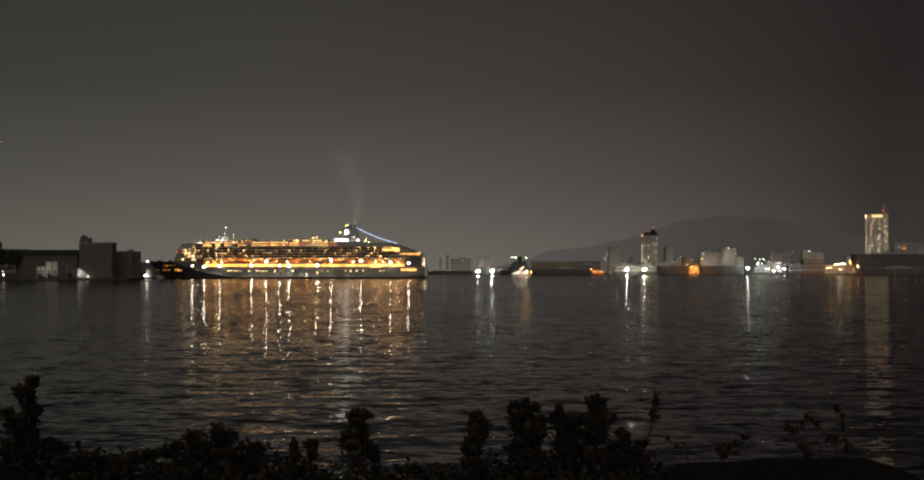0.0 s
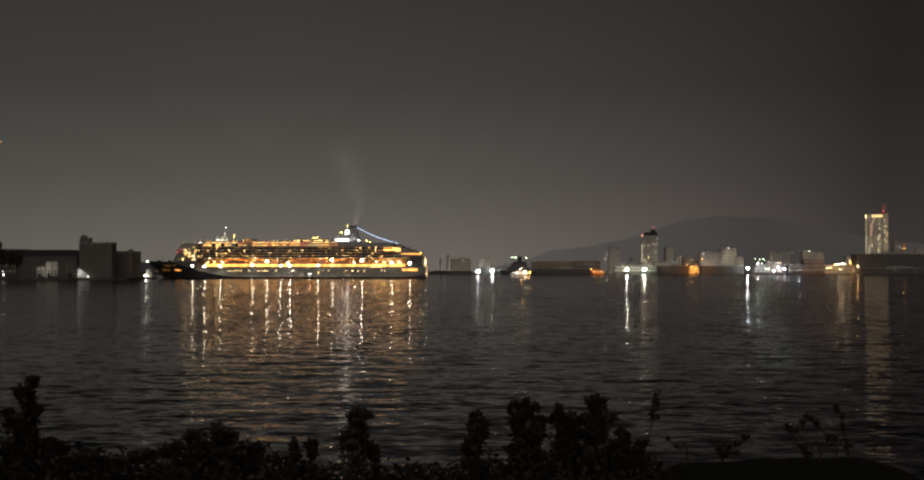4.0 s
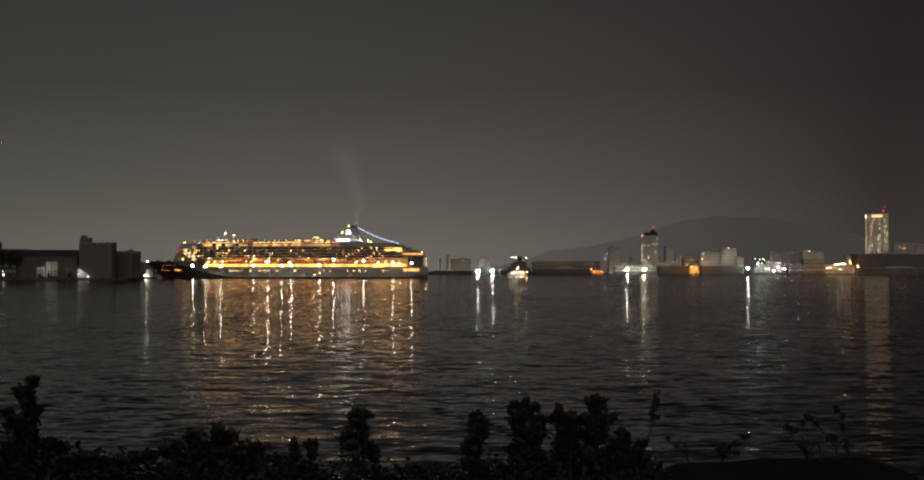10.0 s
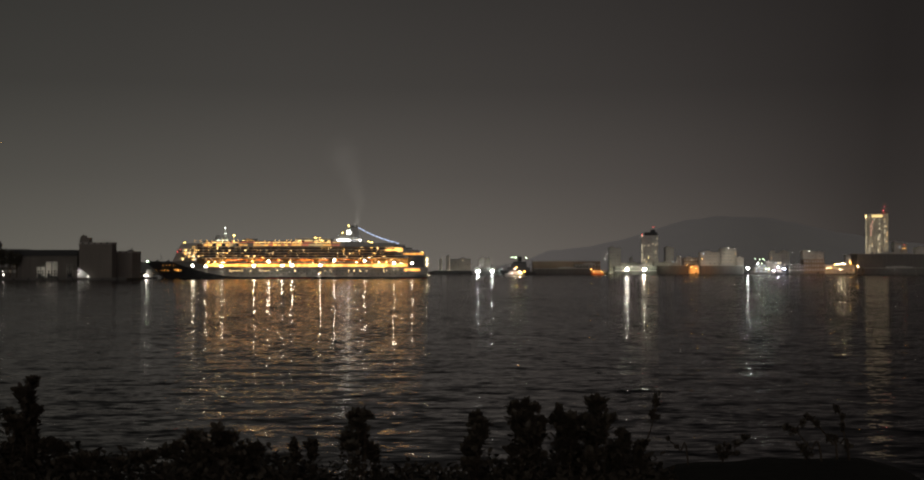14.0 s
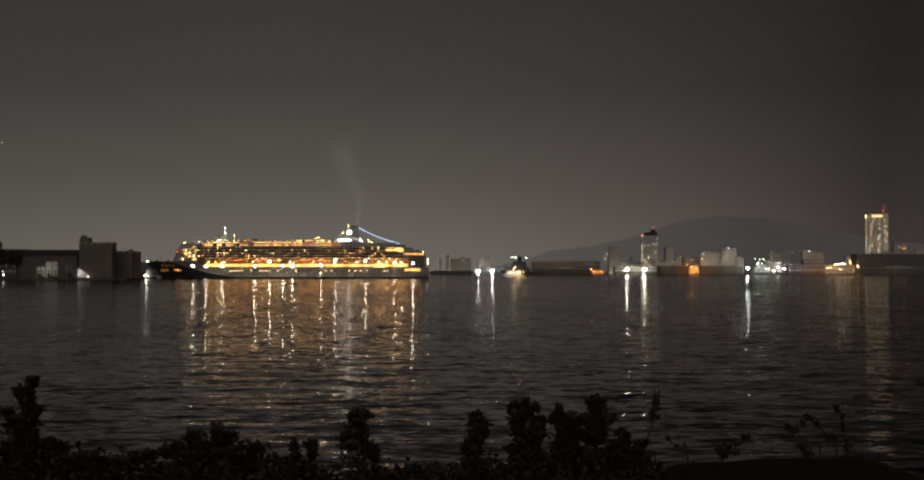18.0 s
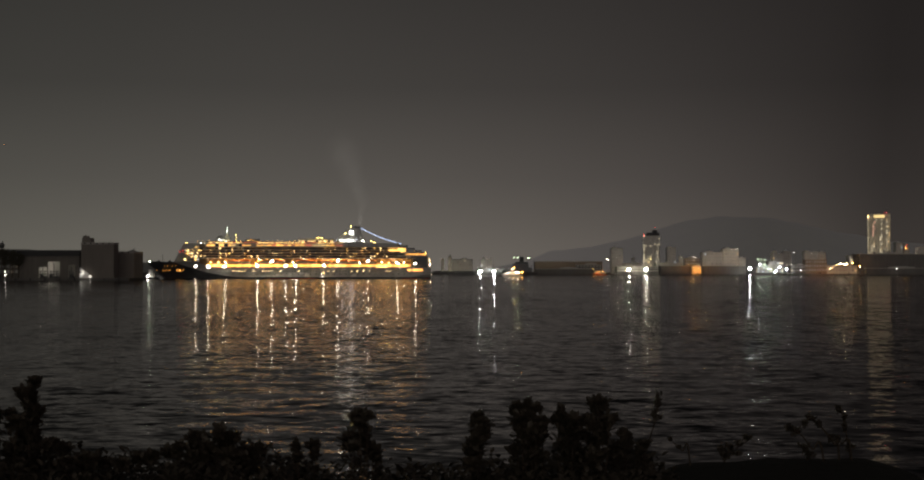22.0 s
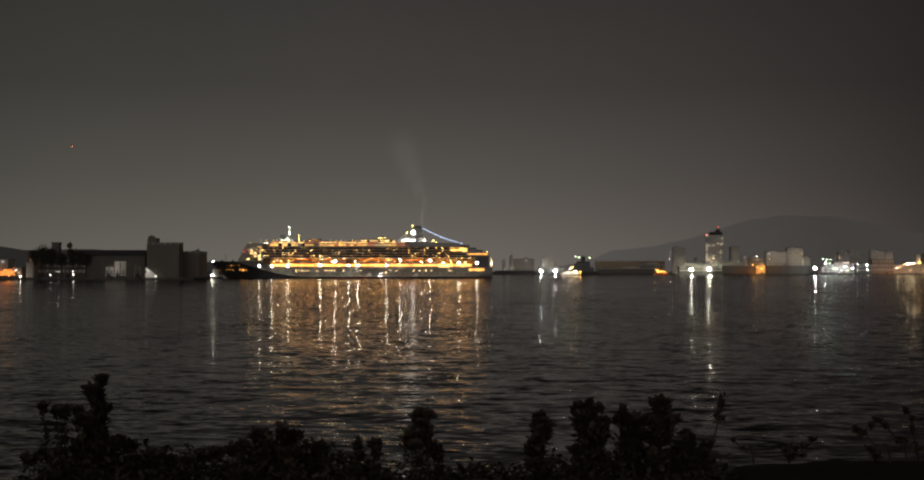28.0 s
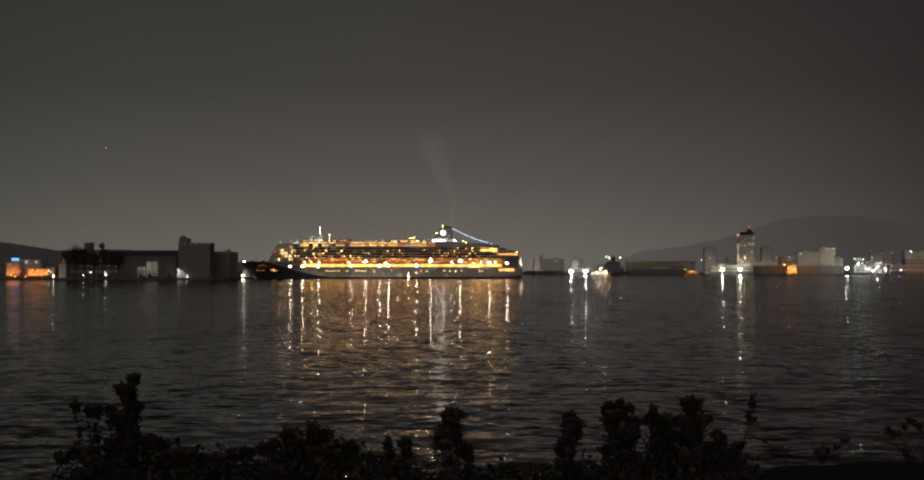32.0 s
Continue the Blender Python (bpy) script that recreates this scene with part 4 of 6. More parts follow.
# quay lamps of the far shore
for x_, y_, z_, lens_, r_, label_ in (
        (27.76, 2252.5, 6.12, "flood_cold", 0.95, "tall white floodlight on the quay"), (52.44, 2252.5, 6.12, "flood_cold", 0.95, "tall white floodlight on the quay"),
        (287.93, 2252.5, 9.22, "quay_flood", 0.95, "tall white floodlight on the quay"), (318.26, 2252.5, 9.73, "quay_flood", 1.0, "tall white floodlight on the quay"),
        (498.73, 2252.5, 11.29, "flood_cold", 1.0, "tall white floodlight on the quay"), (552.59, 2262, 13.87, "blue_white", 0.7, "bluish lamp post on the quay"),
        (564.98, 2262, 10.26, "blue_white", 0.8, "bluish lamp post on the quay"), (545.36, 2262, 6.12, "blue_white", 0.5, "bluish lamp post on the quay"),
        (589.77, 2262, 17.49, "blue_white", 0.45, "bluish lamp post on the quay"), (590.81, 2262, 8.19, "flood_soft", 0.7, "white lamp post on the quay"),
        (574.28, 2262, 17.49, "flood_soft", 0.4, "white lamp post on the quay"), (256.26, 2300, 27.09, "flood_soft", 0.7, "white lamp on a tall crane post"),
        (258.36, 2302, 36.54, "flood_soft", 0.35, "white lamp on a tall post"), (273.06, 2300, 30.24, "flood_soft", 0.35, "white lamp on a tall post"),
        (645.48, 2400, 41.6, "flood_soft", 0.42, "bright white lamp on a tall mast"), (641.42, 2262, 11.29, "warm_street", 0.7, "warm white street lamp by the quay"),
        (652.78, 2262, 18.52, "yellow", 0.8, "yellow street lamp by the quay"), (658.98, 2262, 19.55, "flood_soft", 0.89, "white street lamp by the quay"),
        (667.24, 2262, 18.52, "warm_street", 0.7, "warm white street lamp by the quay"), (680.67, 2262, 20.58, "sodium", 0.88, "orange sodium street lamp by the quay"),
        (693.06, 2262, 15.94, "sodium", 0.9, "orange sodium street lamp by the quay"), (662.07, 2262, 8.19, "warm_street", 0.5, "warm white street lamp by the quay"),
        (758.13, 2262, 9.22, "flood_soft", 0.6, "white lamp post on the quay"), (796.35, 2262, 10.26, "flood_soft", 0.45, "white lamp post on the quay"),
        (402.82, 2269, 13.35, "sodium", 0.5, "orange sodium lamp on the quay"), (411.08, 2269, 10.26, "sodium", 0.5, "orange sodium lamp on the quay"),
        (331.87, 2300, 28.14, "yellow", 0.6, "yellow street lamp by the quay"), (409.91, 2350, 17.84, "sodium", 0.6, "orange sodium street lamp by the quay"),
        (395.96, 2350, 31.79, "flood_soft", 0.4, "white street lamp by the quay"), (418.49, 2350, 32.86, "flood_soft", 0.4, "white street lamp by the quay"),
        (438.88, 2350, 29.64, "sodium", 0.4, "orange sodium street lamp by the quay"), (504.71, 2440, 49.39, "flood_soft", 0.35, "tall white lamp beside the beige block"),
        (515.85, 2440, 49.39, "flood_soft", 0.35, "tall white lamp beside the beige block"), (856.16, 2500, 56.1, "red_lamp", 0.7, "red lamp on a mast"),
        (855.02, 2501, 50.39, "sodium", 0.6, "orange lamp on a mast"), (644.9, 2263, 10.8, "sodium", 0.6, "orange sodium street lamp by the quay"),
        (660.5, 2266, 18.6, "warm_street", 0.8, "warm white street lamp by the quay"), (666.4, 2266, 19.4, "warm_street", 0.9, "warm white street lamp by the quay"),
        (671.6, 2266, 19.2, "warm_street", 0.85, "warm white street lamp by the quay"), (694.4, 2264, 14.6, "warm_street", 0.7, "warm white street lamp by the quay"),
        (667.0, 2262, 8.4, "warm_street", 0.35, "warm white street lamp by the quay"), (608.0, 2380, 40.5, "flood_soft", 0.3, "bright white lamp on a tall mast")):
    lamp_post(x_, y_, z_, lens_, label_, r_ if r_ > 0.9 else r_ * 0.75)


# ---- vessels ----
def loft(stations, rings):
    """A hull from cross-sections: at each station, half-widths at given heights; both sides, bottom and deck closed."""
    s = Shape()
    m = len(rings[0])
    for x_, ring in zip(stations, rings):
        for xo, w_, z_ in ring:
            s.v.append((x_ + xo, -w_, z_))
        for xo, w_, z_ in reversed(ring):
            s.v.append((x_ + xo, w_, z_))
    n = 2 * m
    for j in range(len(stations) - 1):
        for i in range(n):
            s.f.append((j * n + i, (j + 1) * n + i, (j + 1) * n + (i + 1) % n, j * n + (i + 1) % n))
    s.f.append(tuple(range(n)))
    s.f.append(tuple(range(n * (len(stations) - 1), n * len(stations)))[::-1])
    return s


def boat_hull(length, half, deck, sheer):
    """A small working hull, bow towards -x."""
    us = [0, 0.04, 0.1, 0.2, 0.35, 0.6, 0.85, 1.0]
    rings = []
    for q in us:
        wide = half * min(1, (0.05 + q * 2.6)) ** 0.75 * (1 - 0.15 * max(0, q - 0.7) / 0.3)
        top = deck + sheer * (1 - q) ** 2
        rake = 0.12 * length * (1 - q) ** 3
        rings.append([(rake, wide * 0.25, -0.8), (rake * 0.7, wide * 0.78, 0.0), (rake * 0.3, wide * 0.95, top * 0.5), (0, wide, top)])
    return loft([(q - 0.5) * length for q in us], rings)


def work_boat(name, label, x, y, length, hull_mat, lamps, turn=0, category="boat", cabin=(-0.12, 0.22), high=1.0):
    ob = thing(name, label, category, x, y, 0, turn)
    half, deck = length * 0.14, length * 0.07 + 0.4
    part("hull", boat_hull(length, half, deck, deck * 0.7), hull_mat, ob, smooth=False)
    part("rubbing_strake", Shape().box(-0.28 * length, 0.49 * length, -half * 1.03, -half * 0.98, deck * 0.75, deck * 0.95), "tyre", ob)
    part("rubbing_strake", Shape().box(-0.28 * length, 0.49 * length, half * 0.98, half * 1.03, deck * 0.75, deck * 0.95), "tyre", ob)
    a, b = cabin[0] * length, cabin[1] * length
    cz = deck + length * 0.12 * high
    house = part("wheelhouse", Shape().box(a, b, -half * 0.7, half * 0.7, deck - 0.1, cz, 0.3).box(a + 0.4, b * 0.6, -half * 0.55, half * 0.55, cz, cz + length * 0.07 * high, 0.3), "white", ob)
    part("roof", Shape().box(a + 0.1, b * 0.7, -half * 0.62, half * 0.62, cz + length * 0.07 * high, cz + length * 0.07 * high + 0.15), "white", ob)
    for k in range(4):
        part("window", pane("dim"), "dim", house, at=(a + (b - a) * (k + 0.6) / 4.4, -half * 0.7, deck + length * 0.05 * high), size=((b - a) * 0.15, 1, length * 0.045))
    mx = (a + b) / 2
    top = cz + length * 0.07 * high
    part("mast", Shape().rod((mx, 0, top), (mx, 0, top + length * 0.25 * high), 0.10, 0.06).rod((mx, -0.9, top + length * 0.15 * high), (mx, 0.9, top + length * 0.15 * high), 0.05), "steel", ob)
    rail = Shape()
    for k in range(7):
        rail.rod((-0.42 * length + k * 0.05 * length, -half * 0.75, deck), (-0.42 * length + k * 0.05 * length, -half * 0.75, deck + 1.6), 0.04, n=4)
    rail.rod((-0.42 * length, -half * 0.75, deck + 1.6), (-0.12 * length, -half * 0.75, deck + 1.6), 0.04, n=4)
    part("railing", rail, "steel", ob)
    for k in range(4):
        ty = Shape()
        for j in range(8):
            c0, c1 = j * math.tau / 8, (j + 1) * math.tau / 8
            ty.rod((0.45 * math.cos(c0), 0, 0.45 * math.sin(c0)), (0.45 * math.cos(c1), 0, 0.45 * math.sin(c1)), 0.14, n=5)
        part("tyre_fender", ty, "tyre", ob, at=((-0.2 + 0.18 * k) * length, -half * 1.08, deck * 0.6))
    for lx, ly, lz, r, lens in lamps:
        lamp = part("lamp", Shape().ball((0, 0, 0), r, r, r * 0.8), lens, ob, at=(lx, ly, lz), smooth=True)
        part("lamp_bracket", Shape().rod((0, 0.2, -r), (0, 0.6, -r - 1.2), 0.06), "steel", lamp)
    return ob


def bow_reach(u):
    """The fore part is drawn out ahead."""
    return u if u > 46 else 46 - (46 - u) * 1.15


def ship_hull():
    st, rings = [], []
    L = 282.0
    for u in (0, 1, 3, 6, 10, 16, 24, 34, 46, 60, 75, 90, 120, 160, 200, 240, 262, 274, 279, L):
        def width(z):
            stem = 19 - 1.05 * max(z, 0)          # raked stem
            full = 74 - 1.2 * z
            k = max(0.0, min(1.0, (u - stem) / full))
            w = 16.1 * (1 - (1 - k) ** 2.1)
            if u > 255:
                w *= 1 - (0.20 if z < 4 else 0.06) * ((u - 255) / (L - 255)) ** 2
            return max(w, 0.02)
        top = 16.4 + 0.9 * max(0, 1 - u / 40) if u < 47 else (16.4 - 5.2 * min(1, (u - 46) / 8) if u < 62 else 11.2)
        rings.append([(max(0, 19 - 1.05 * max(z, 0) - u) * 1.13 if u < 19 else 0, width(z), z) for z in (-2.5, 0, 1.5, 4, 7, 9.5, top)])
        st.append(bow_reach(u))
    return loft(st, rings)


def cruise_ship():
    ship = thing("cruise_ship", "large lit cruise ship with navy and white hull leaving harbour", "cruise ship")
    part("hull", ship_hull(), "hull", ship, "navy and white painted hull", smooth=False)
    part("boot_top", loft([20, 30, 46, 75, 120, 262, 280], [[(0, w * 1.004, -0.6), (0, w * 1.004, 0.5)] for w in (1.2, 5.0, 9.0, 13.6, 16.1, 15.9, 13.6)]), "red", ship)
    part("foredeck", Shape().prism([(0, -1.5), (16, -8.4), (34.5, -13), (34.5, 13), (16, 8.4), (0, 1.5)], 16.6, 16.8), "deck", ship)
    for x_ in (7, 18, 28):
        for y_ in (-3, 3):
            part("mooring_winch", Shape().rod((-0.9, 0, 0.8), (0.9, 0, 0.8), 0.7, n=10).box(-1.2, 1.2, -0.6, 0.6, 0, 0.35), "steel", ship, at=(x_, y_, 16.8))
    part("foremast", Shape().rod((11, 0, 16.7), (10.5, 0, 24), 0.35, 0.2).rod((10.6, -1.4, 22), (10.6, 1.4, 22), 0.1), "ship_white", ship)
    # promenade tier: set back, open along the boats
    # brown wall tone stands for amber light on white paint
    part("promenade_wall", Shape().box(41.3, 263.0, -13.6, 13.6, 11.0, 20.4, 1.0), "teak_and_warm_light", ship)
    part("promenade_deck", Shape().box(37.9, 271.0, -15.8, 15.8, 11.25, 11.5, 1.5), "teak_and_warm_light", ship)
    part("promenade_awning", Shape().box(37.9, 267.0, -18.4, 18.4, 20.4, 20.75, 1.0), "ship_white", ship)
    # fascia added to hide the lamps under the awning
    part("awning_fascia", Shape().box(39.0, 266.0, -18.5, -18.42, 20.1, 20.75), "ship_white", ship)
    # forward house with bridge, raked front
    fore = Shape().add([(23.4, -9, 16.5), (49.1, -15, 16.5), (49.1, 15, 16.5), (23.4, 9, 16.5), (32.9, -12, 34), (49.1, -15, 34), (49.1, 15, 34), (32.9, 12, 34)],
                       [(0, 1, 5, 4), (1, 2, 6, 5), (2, 3, 7, 6), (3, 0, 4, 7), (4, 5, 6, 7), (3, 2, 1, 0)])
    front = part("forward_house", fore, "ship_white", ship)
    for k in range(5):
        z_ = 18.4 + k * 3.0
        x_ = 23.4 + (32.9 - 23.4) * (z_ - 16.5) / 17.5
        part("window_band", Shape().box(x_ + 0.2, x_ + 0.5, -8.4 - k * 0.7, 8.4 + k * 0.7, z_, z_ + 1.1), "glass", front, at=(-0.55, 0, 0))
        part("deck_edge", Shape().box(x_ + 1.0, 49.1, -15.3, 15.3, z_ - 0.75, z_ - 0.45, 1.5), "ship_white", front)
    for k in range(4):
        z_ = 18.6 + k * 3.0
        for j in range(7):
            x_ = 34.6 + j * 2.2 + k * 0.4
            y_ = -9 - 6 * (x_ - 23.4) / (49.1 - 23.4) - 0.4 - (z_ - 16.5) / 17.5 * 2.4 * (49.1 - x_) / (49.1 - 32.9)
            kind = ("cream", "glass", "cool", "glass", "warm", "glass", "dim")[(j * 5 + k * 3) % 7]
            part("forward_window", pane(kind), kind, front, at=(x_, y_, z_), size=(0.9, 2, 0.8))
    bridge = part("bridge", Shape().box(29.6, 35.7, -18.2, 18.2, 25.2, 28.6, 0.8), "ship_white", ship)
    part("bridge_window", Shape().box(29.6 - 0.15, 29.6, -17.0, 17.0, 26.4, 27.8), "glass", bridge)
    part("bridge_window", Shape().box(29.6 + 0.8, 35.7 - 0.6, -18.35, -18.2, 26.4, 27.8), "glass", bridge)
    for x_, z_, r_ in ((30.7, 26.5, 0.36), (33.5, 27.7, 0.26)):
        part("side_light", Shape().ball((x_, -18.7, z_), r_), "red_lamp", bridge, "red port side light")
    # balcony tiers
    x0, x1 = 49.1, 258.8
    # brown here stands for the warm, shaded light inside the balconies
    part("cabin_block", Shape().box(x0, 251.5, -13.4, 13.4, 20.75, 34.0), "teak_and_warm_light", ship)
    rng = random.Random(7)
    rise = 2.72
    div = Shape().box(-0.06, 0.06, -15.9, -13.4, 0.2, 2.3).mesh("balcony_divider")
    div.materials.append(MAT["white"])
    for d in range(4):
        z_ = 20.75 + d * rise
        end = x1 - d * 3.2
        deck = part("balcony_deck", Shape().box(x0 - 4, end, -16.0, 16.0, z_ + rise - 0.22, z_ + rise, 0.6), "ship_white", ship)
        part("balustrade", Shape().box(x0, end - 1, -16.0, -15.9, z_ + 0.15, z_ + 1.15), "glass", deck, "dark glass balustrade")
        part("handrail", Shape().rod((x0, -15.95, z_ + 1.2), (end - 1, -15.95, z_ + 1.2), 0.06, n=4), "steel", deck)
        n = int((end - x0 - 6) / 3.1)
        for k in range(n):
            x_ = x0 + 2 + k * 3.1
            p = 0.60 if x_ < 203.5 else 0.7
            if d == 3:
                p *= 0.75
            kind = rng.choice(("cream", "cream", "dim_cream", "warm")) if rng.random() < p else rng.choice(("glass", "spill_window"))
            part("cabin_window", pane(kind), kind, ship, at=(x_, -13.45, z_ + 0.25), size=(rng.choice((0.6, 0.8, 1.1)), 1, rng.choice((0.9, 1.1, 1.5))))
            if k % 2 == 0:
                part("balcony_divider", div, "ship_white", ship, at=(x_ - 1.5, 0, z_))
    # lido deck: a long lit glass band
    lido = part("lido_house", Shape().box(54.6, 197.5, -14.6, 14.6, 31.7, 35.4, 0.8), "ship_white", ship)
    part("lido_roof", Shape().box(53.5, 203.5, -15.4, 15.4, 35.4, 35.8, 0.8), "ship_white", ship)
    a = 56.3
    while a < 189.8:
        wide = rng.choice((3.2, 4.0, 5.2))
        if a > 104.4 or rng.random() < 0.8:
            kind = rng.choice(("lounge", "amber", "dim_cream", "ruddy", "dim"))
            part("lido_window", pane(kind), kind, lido, at=(a + wide / 2, -14.65, 32.8), size=(wide * 0.8, 1, rng.choice((0.6, 0.8, 1.1))))
        else:
            part("lido_window", pane("glass"), "glass", lido, at=(a + wide / 2, -14.65, 32.2), size=(wide * 0.86, 1, 2.3))
        a += wide
    part("deck_rail", Shape().box(56.3, 179.8, -15.3, -15.2, 35.8, 36.9), "glass", ship)
    for k in range(60):
        a = 59.1 + k * (191.6 - 59.1) / 59
        part("rail_lamp", Shape().box(a - 1.0, a + 1.0, -15.6, -15.4, 35.45, 35.85), "ruddy" if 92 < a < 108 or 154 < a < 164 or k % 9 == 2 else "rail_strip", ship)
    # upper houses
    part("upper_house", Shape().box(147.0, 183.8, -11, 11, 35.8, 39.2, 0.8), "ship_white", ship)
    part("upper_roof", Shape().box(146.2, 183.8, -11.8, 11.8, 39.2, 39.6, 0.8), "ship_white", ship)
    for k in range(12):
        a = 147.6 + 2 + k * 2.9
        kind = "dim_cream" if k % 4 != 2 else "glass"
        part("upper_window", pane(kind), kind, ship, at=(a, -11.05, 36.4), size=(2.2, 1, 1.4))
    part("aft_house", Shape().box(197.5, 249.1, -14.4, 14.4, 31.7, 35.6, 0.8), "ship_white", ship)
    part("pool_canopy", Shape().gable(93.6, 108.0, -9, 9, 35.8, 36.4, 39.6), "ship_white", ship)
    for k in range(6):
        a = 94.2 + k * 2.5
        part("canopy_rib", Shape().rod((a, -9.1, 36.4), (a, 0, 39.8), 0.16).rod((a, 9.1, 36.4), (a, 0, 39.8), 0.16), "ship_white", ship)
    part("canopy_lamp", Shape().rod((97.6, -9.3, 36.6), (99.4, -8.8, 39.2), 0.18).rod((99.4, -8.8, 39.2), (106.3, -9.3, 36.5), 0.18), "amber", ship, "string of amber lamps along the canopy")
    # domes and forward mast, lit white
    part("mast_house", Shape().box(66.1, 78.7, -6, 6, 35.8, 39.0, 0.6), "ship_white", ship)
    for x_, y_, z_, r_ in ((68.4, -3.5, 41.2, 2.2), (73.5, -3.8, 40.8, 2.0), (76.4, 1.0, 40.6, 1.8), (66.1, 2.0, 40.4, 1.6)):
        dome = part("radome", Shape().ball((0, 0, 0), r_, n=14, m=9), "ship_white", ship, "white satellite dome", at=(x_, y_, z_), smooth=True)
        part("dome_base", Shape().rod((0, 0, -r_ - 1.0), (0, 0, -r_ * 0.6), r_ * 0.5, r_ * 0.7, 10), "white", dome)
    part("forward_mast", Shape().rod((75.2, 0, 38.8), (75.5, 0, 50.5), 1.1, 0.35, 8).rod((75.2, -2.6, 45.5), (75.2, 2.6, 45.5), 0.16).rod((75.2, -1.8, 48), (75.2, 1.8, 48), 0.14).box(74.1, 74.8, -2.2, 2.2, 43, 43.4), "ship_white", ship)
    for x_, y_, z_, r_ in ((66.1, -7.8, 36.6, 0.36), (69, -7.8, 36.6, 0.36), (71.8, -7.8, 36.6, 0.36), (74.7, -7.8, 36.6, 0.36), (77.5, -7.8, 36.6, 0.36), (75.2, -1.6, 44.8, 0.16), (75.2, -1.6, 47.0, 0.12), (75.5, -0.9, 50.6, 0.16)):
        part("mast_floodlight", Shape().ball((x_, y_, z_), r_), "mast_flood", ship, "cold white floodlight at the mast")
    # bulwarks added to keep the mast and funnel floodlights out of sight
    part("mast_bulwark", Shape().box(63.8, 79.8, -9.0, -8.8, 35.8, 37.3), "ship_white", ship)
    part("funnel_bulwark", Shape().box(184.8, 217.2, -10.6, -10.4, 35.6, 37.2), "ship_white", ship)
    for x_ in (188.4, 193.1, 197.9, 202.7, 207.5):
        part("funnel_floodlight", Shape().ball((x_, -9.6, 36.4), 0.4), "funnel_lamp", ship, "bluish floodlight aimed at the funnel")
    part("light_pole", Shape().rod((85.3, -6, 35.8), (85.3, -6, 43.2), 0.55, 0.3, 8), "ship_white", ship)
    for z_, r_ in ((43.3, 0.30), (41, 0.2), (37.5, 0.25)):
        part("pole_lamp", Shape().ball((85.3, -7.0, z_), r_), "yellow", ship)
    # small lamps on the forward top
    part("forward_parapet", Shape().box(33.5, 58.3, -13.5, 13.5, 34.0, 35.2, 1.0), "ship_white", ship)
    for x_, z_, r_, lens in ((36.3, 35.3, 0.5, "yellow"), (45.2, 34.7, 0.35, "flood_soft"), (47.9, 35.0, 0.25, "flood_soft"), (50.7, 35.3, 0.4, "flood_soft"), (53.5, 35.3, 0.35, "flood_soft"), (56.3, 35.3, 0.4, "flood_soft")):
        part("deck_lamp", Shape().ball((x_, -12.0, z_), r_ * 0.7).rod((x_, -12, 35), (x_, -12, z_), 0.08), lens, ship)
    rng2 = random.Random(31)
    for k in range(26):
        x_ = 49.1 + (179.8 - 49.1) * (k + rng2.uniform(-0.3, 0.3)) / 25
        part("deck_lamp", Shape().ball((0, 0, 0), rng2.uniform(0.16, 0.30)).rod((0, 0, -0.1), (0, 0.2, -1.6), 0.06), rng2.choice(("warm", "warm", "cream", "lounge", "yellow")), ship, at=(x_, -15.0, 37.4))
    for k in range(16):
        z_ = 20.4 + 2.7 * (k % 5)
        x_ = 37.9 + rng2.uniform(0, 11) + 0.5 * (k % 5)
        part("deck_lamp", Shape().ball((0, 0, 0), rng2.uniform(0.18, 0.32)), rng2.choice(("warm", "cream", "lounge")), front, at=(x_, -15.9, z_))
    # funnel: raked casing with lit panels
    fun = Shape()
    tiers = [(35.6, 184.8, 216, 7.5), (40.5, 187.8, 213, 7.0), (46, 194.9, 211.2, 6.0), (51.0, 199.7, 210.5, 5.0)]
    for (z0, a0, b0, w0), (z1, a1, b1, w1) in zip(tiers, tiers[1:]):
        fun.add([(a0, -w0, z0), (b0, -w0, z0), (b0, w0, z0), (a0, w0, z0), (a1, -w1, z1), (b1, -w1, z1), (b1, w1, z1), (a1, w1, z1)],
                [(0, 1, 5, 4), (1, 2, 6, 5), (2, 3, 7, 6), (3, 0, 4, 7), (4, 5, 6, 7)])
    funnel = part("funnel", fun, "ship_white", ship, "raked white funnel with lit panels")
    part("funnel_cap", Shape().box(201.5, 211.2, -4.6, 4.6, 51.0, 51.6, 0.5), "dark", funnel)
    for y_ in (-2.4, 0, 2.4):
        part("exhaust_pipe", Shape().rod((208.1, y_, 51.4), (209, y_, 53.2), 0.7, 0.7, 10), "dark", funnel)
    part("lit_band", Shape().box(190.2, 202.7, -7.65, -7.3, 37.6, 38.6, 0.2), "sign_white", funnel, "white lit funnel band")
    part("lit_emblem", Shape().add([(199.5, -6.55, 44.2), (203, -6.55, 44.2), (202.8, -6.05, 47.8), (199.7, -6.05, 47.8), (199.5, -6.15, 44.2), (203, -6.15, 44.2), (202.8, -5.65, 47.8), (199.7, -5.65, 47.8)],
                                    [(0, 1, 2, 3), (7, 6, 5, 4), (0, 4, 5, 1), (1, 5, 6, 2), (2, 6, 7, 3), (3, 7, 4, 0)]), "sign_white", funnel, "white lit square emblem")
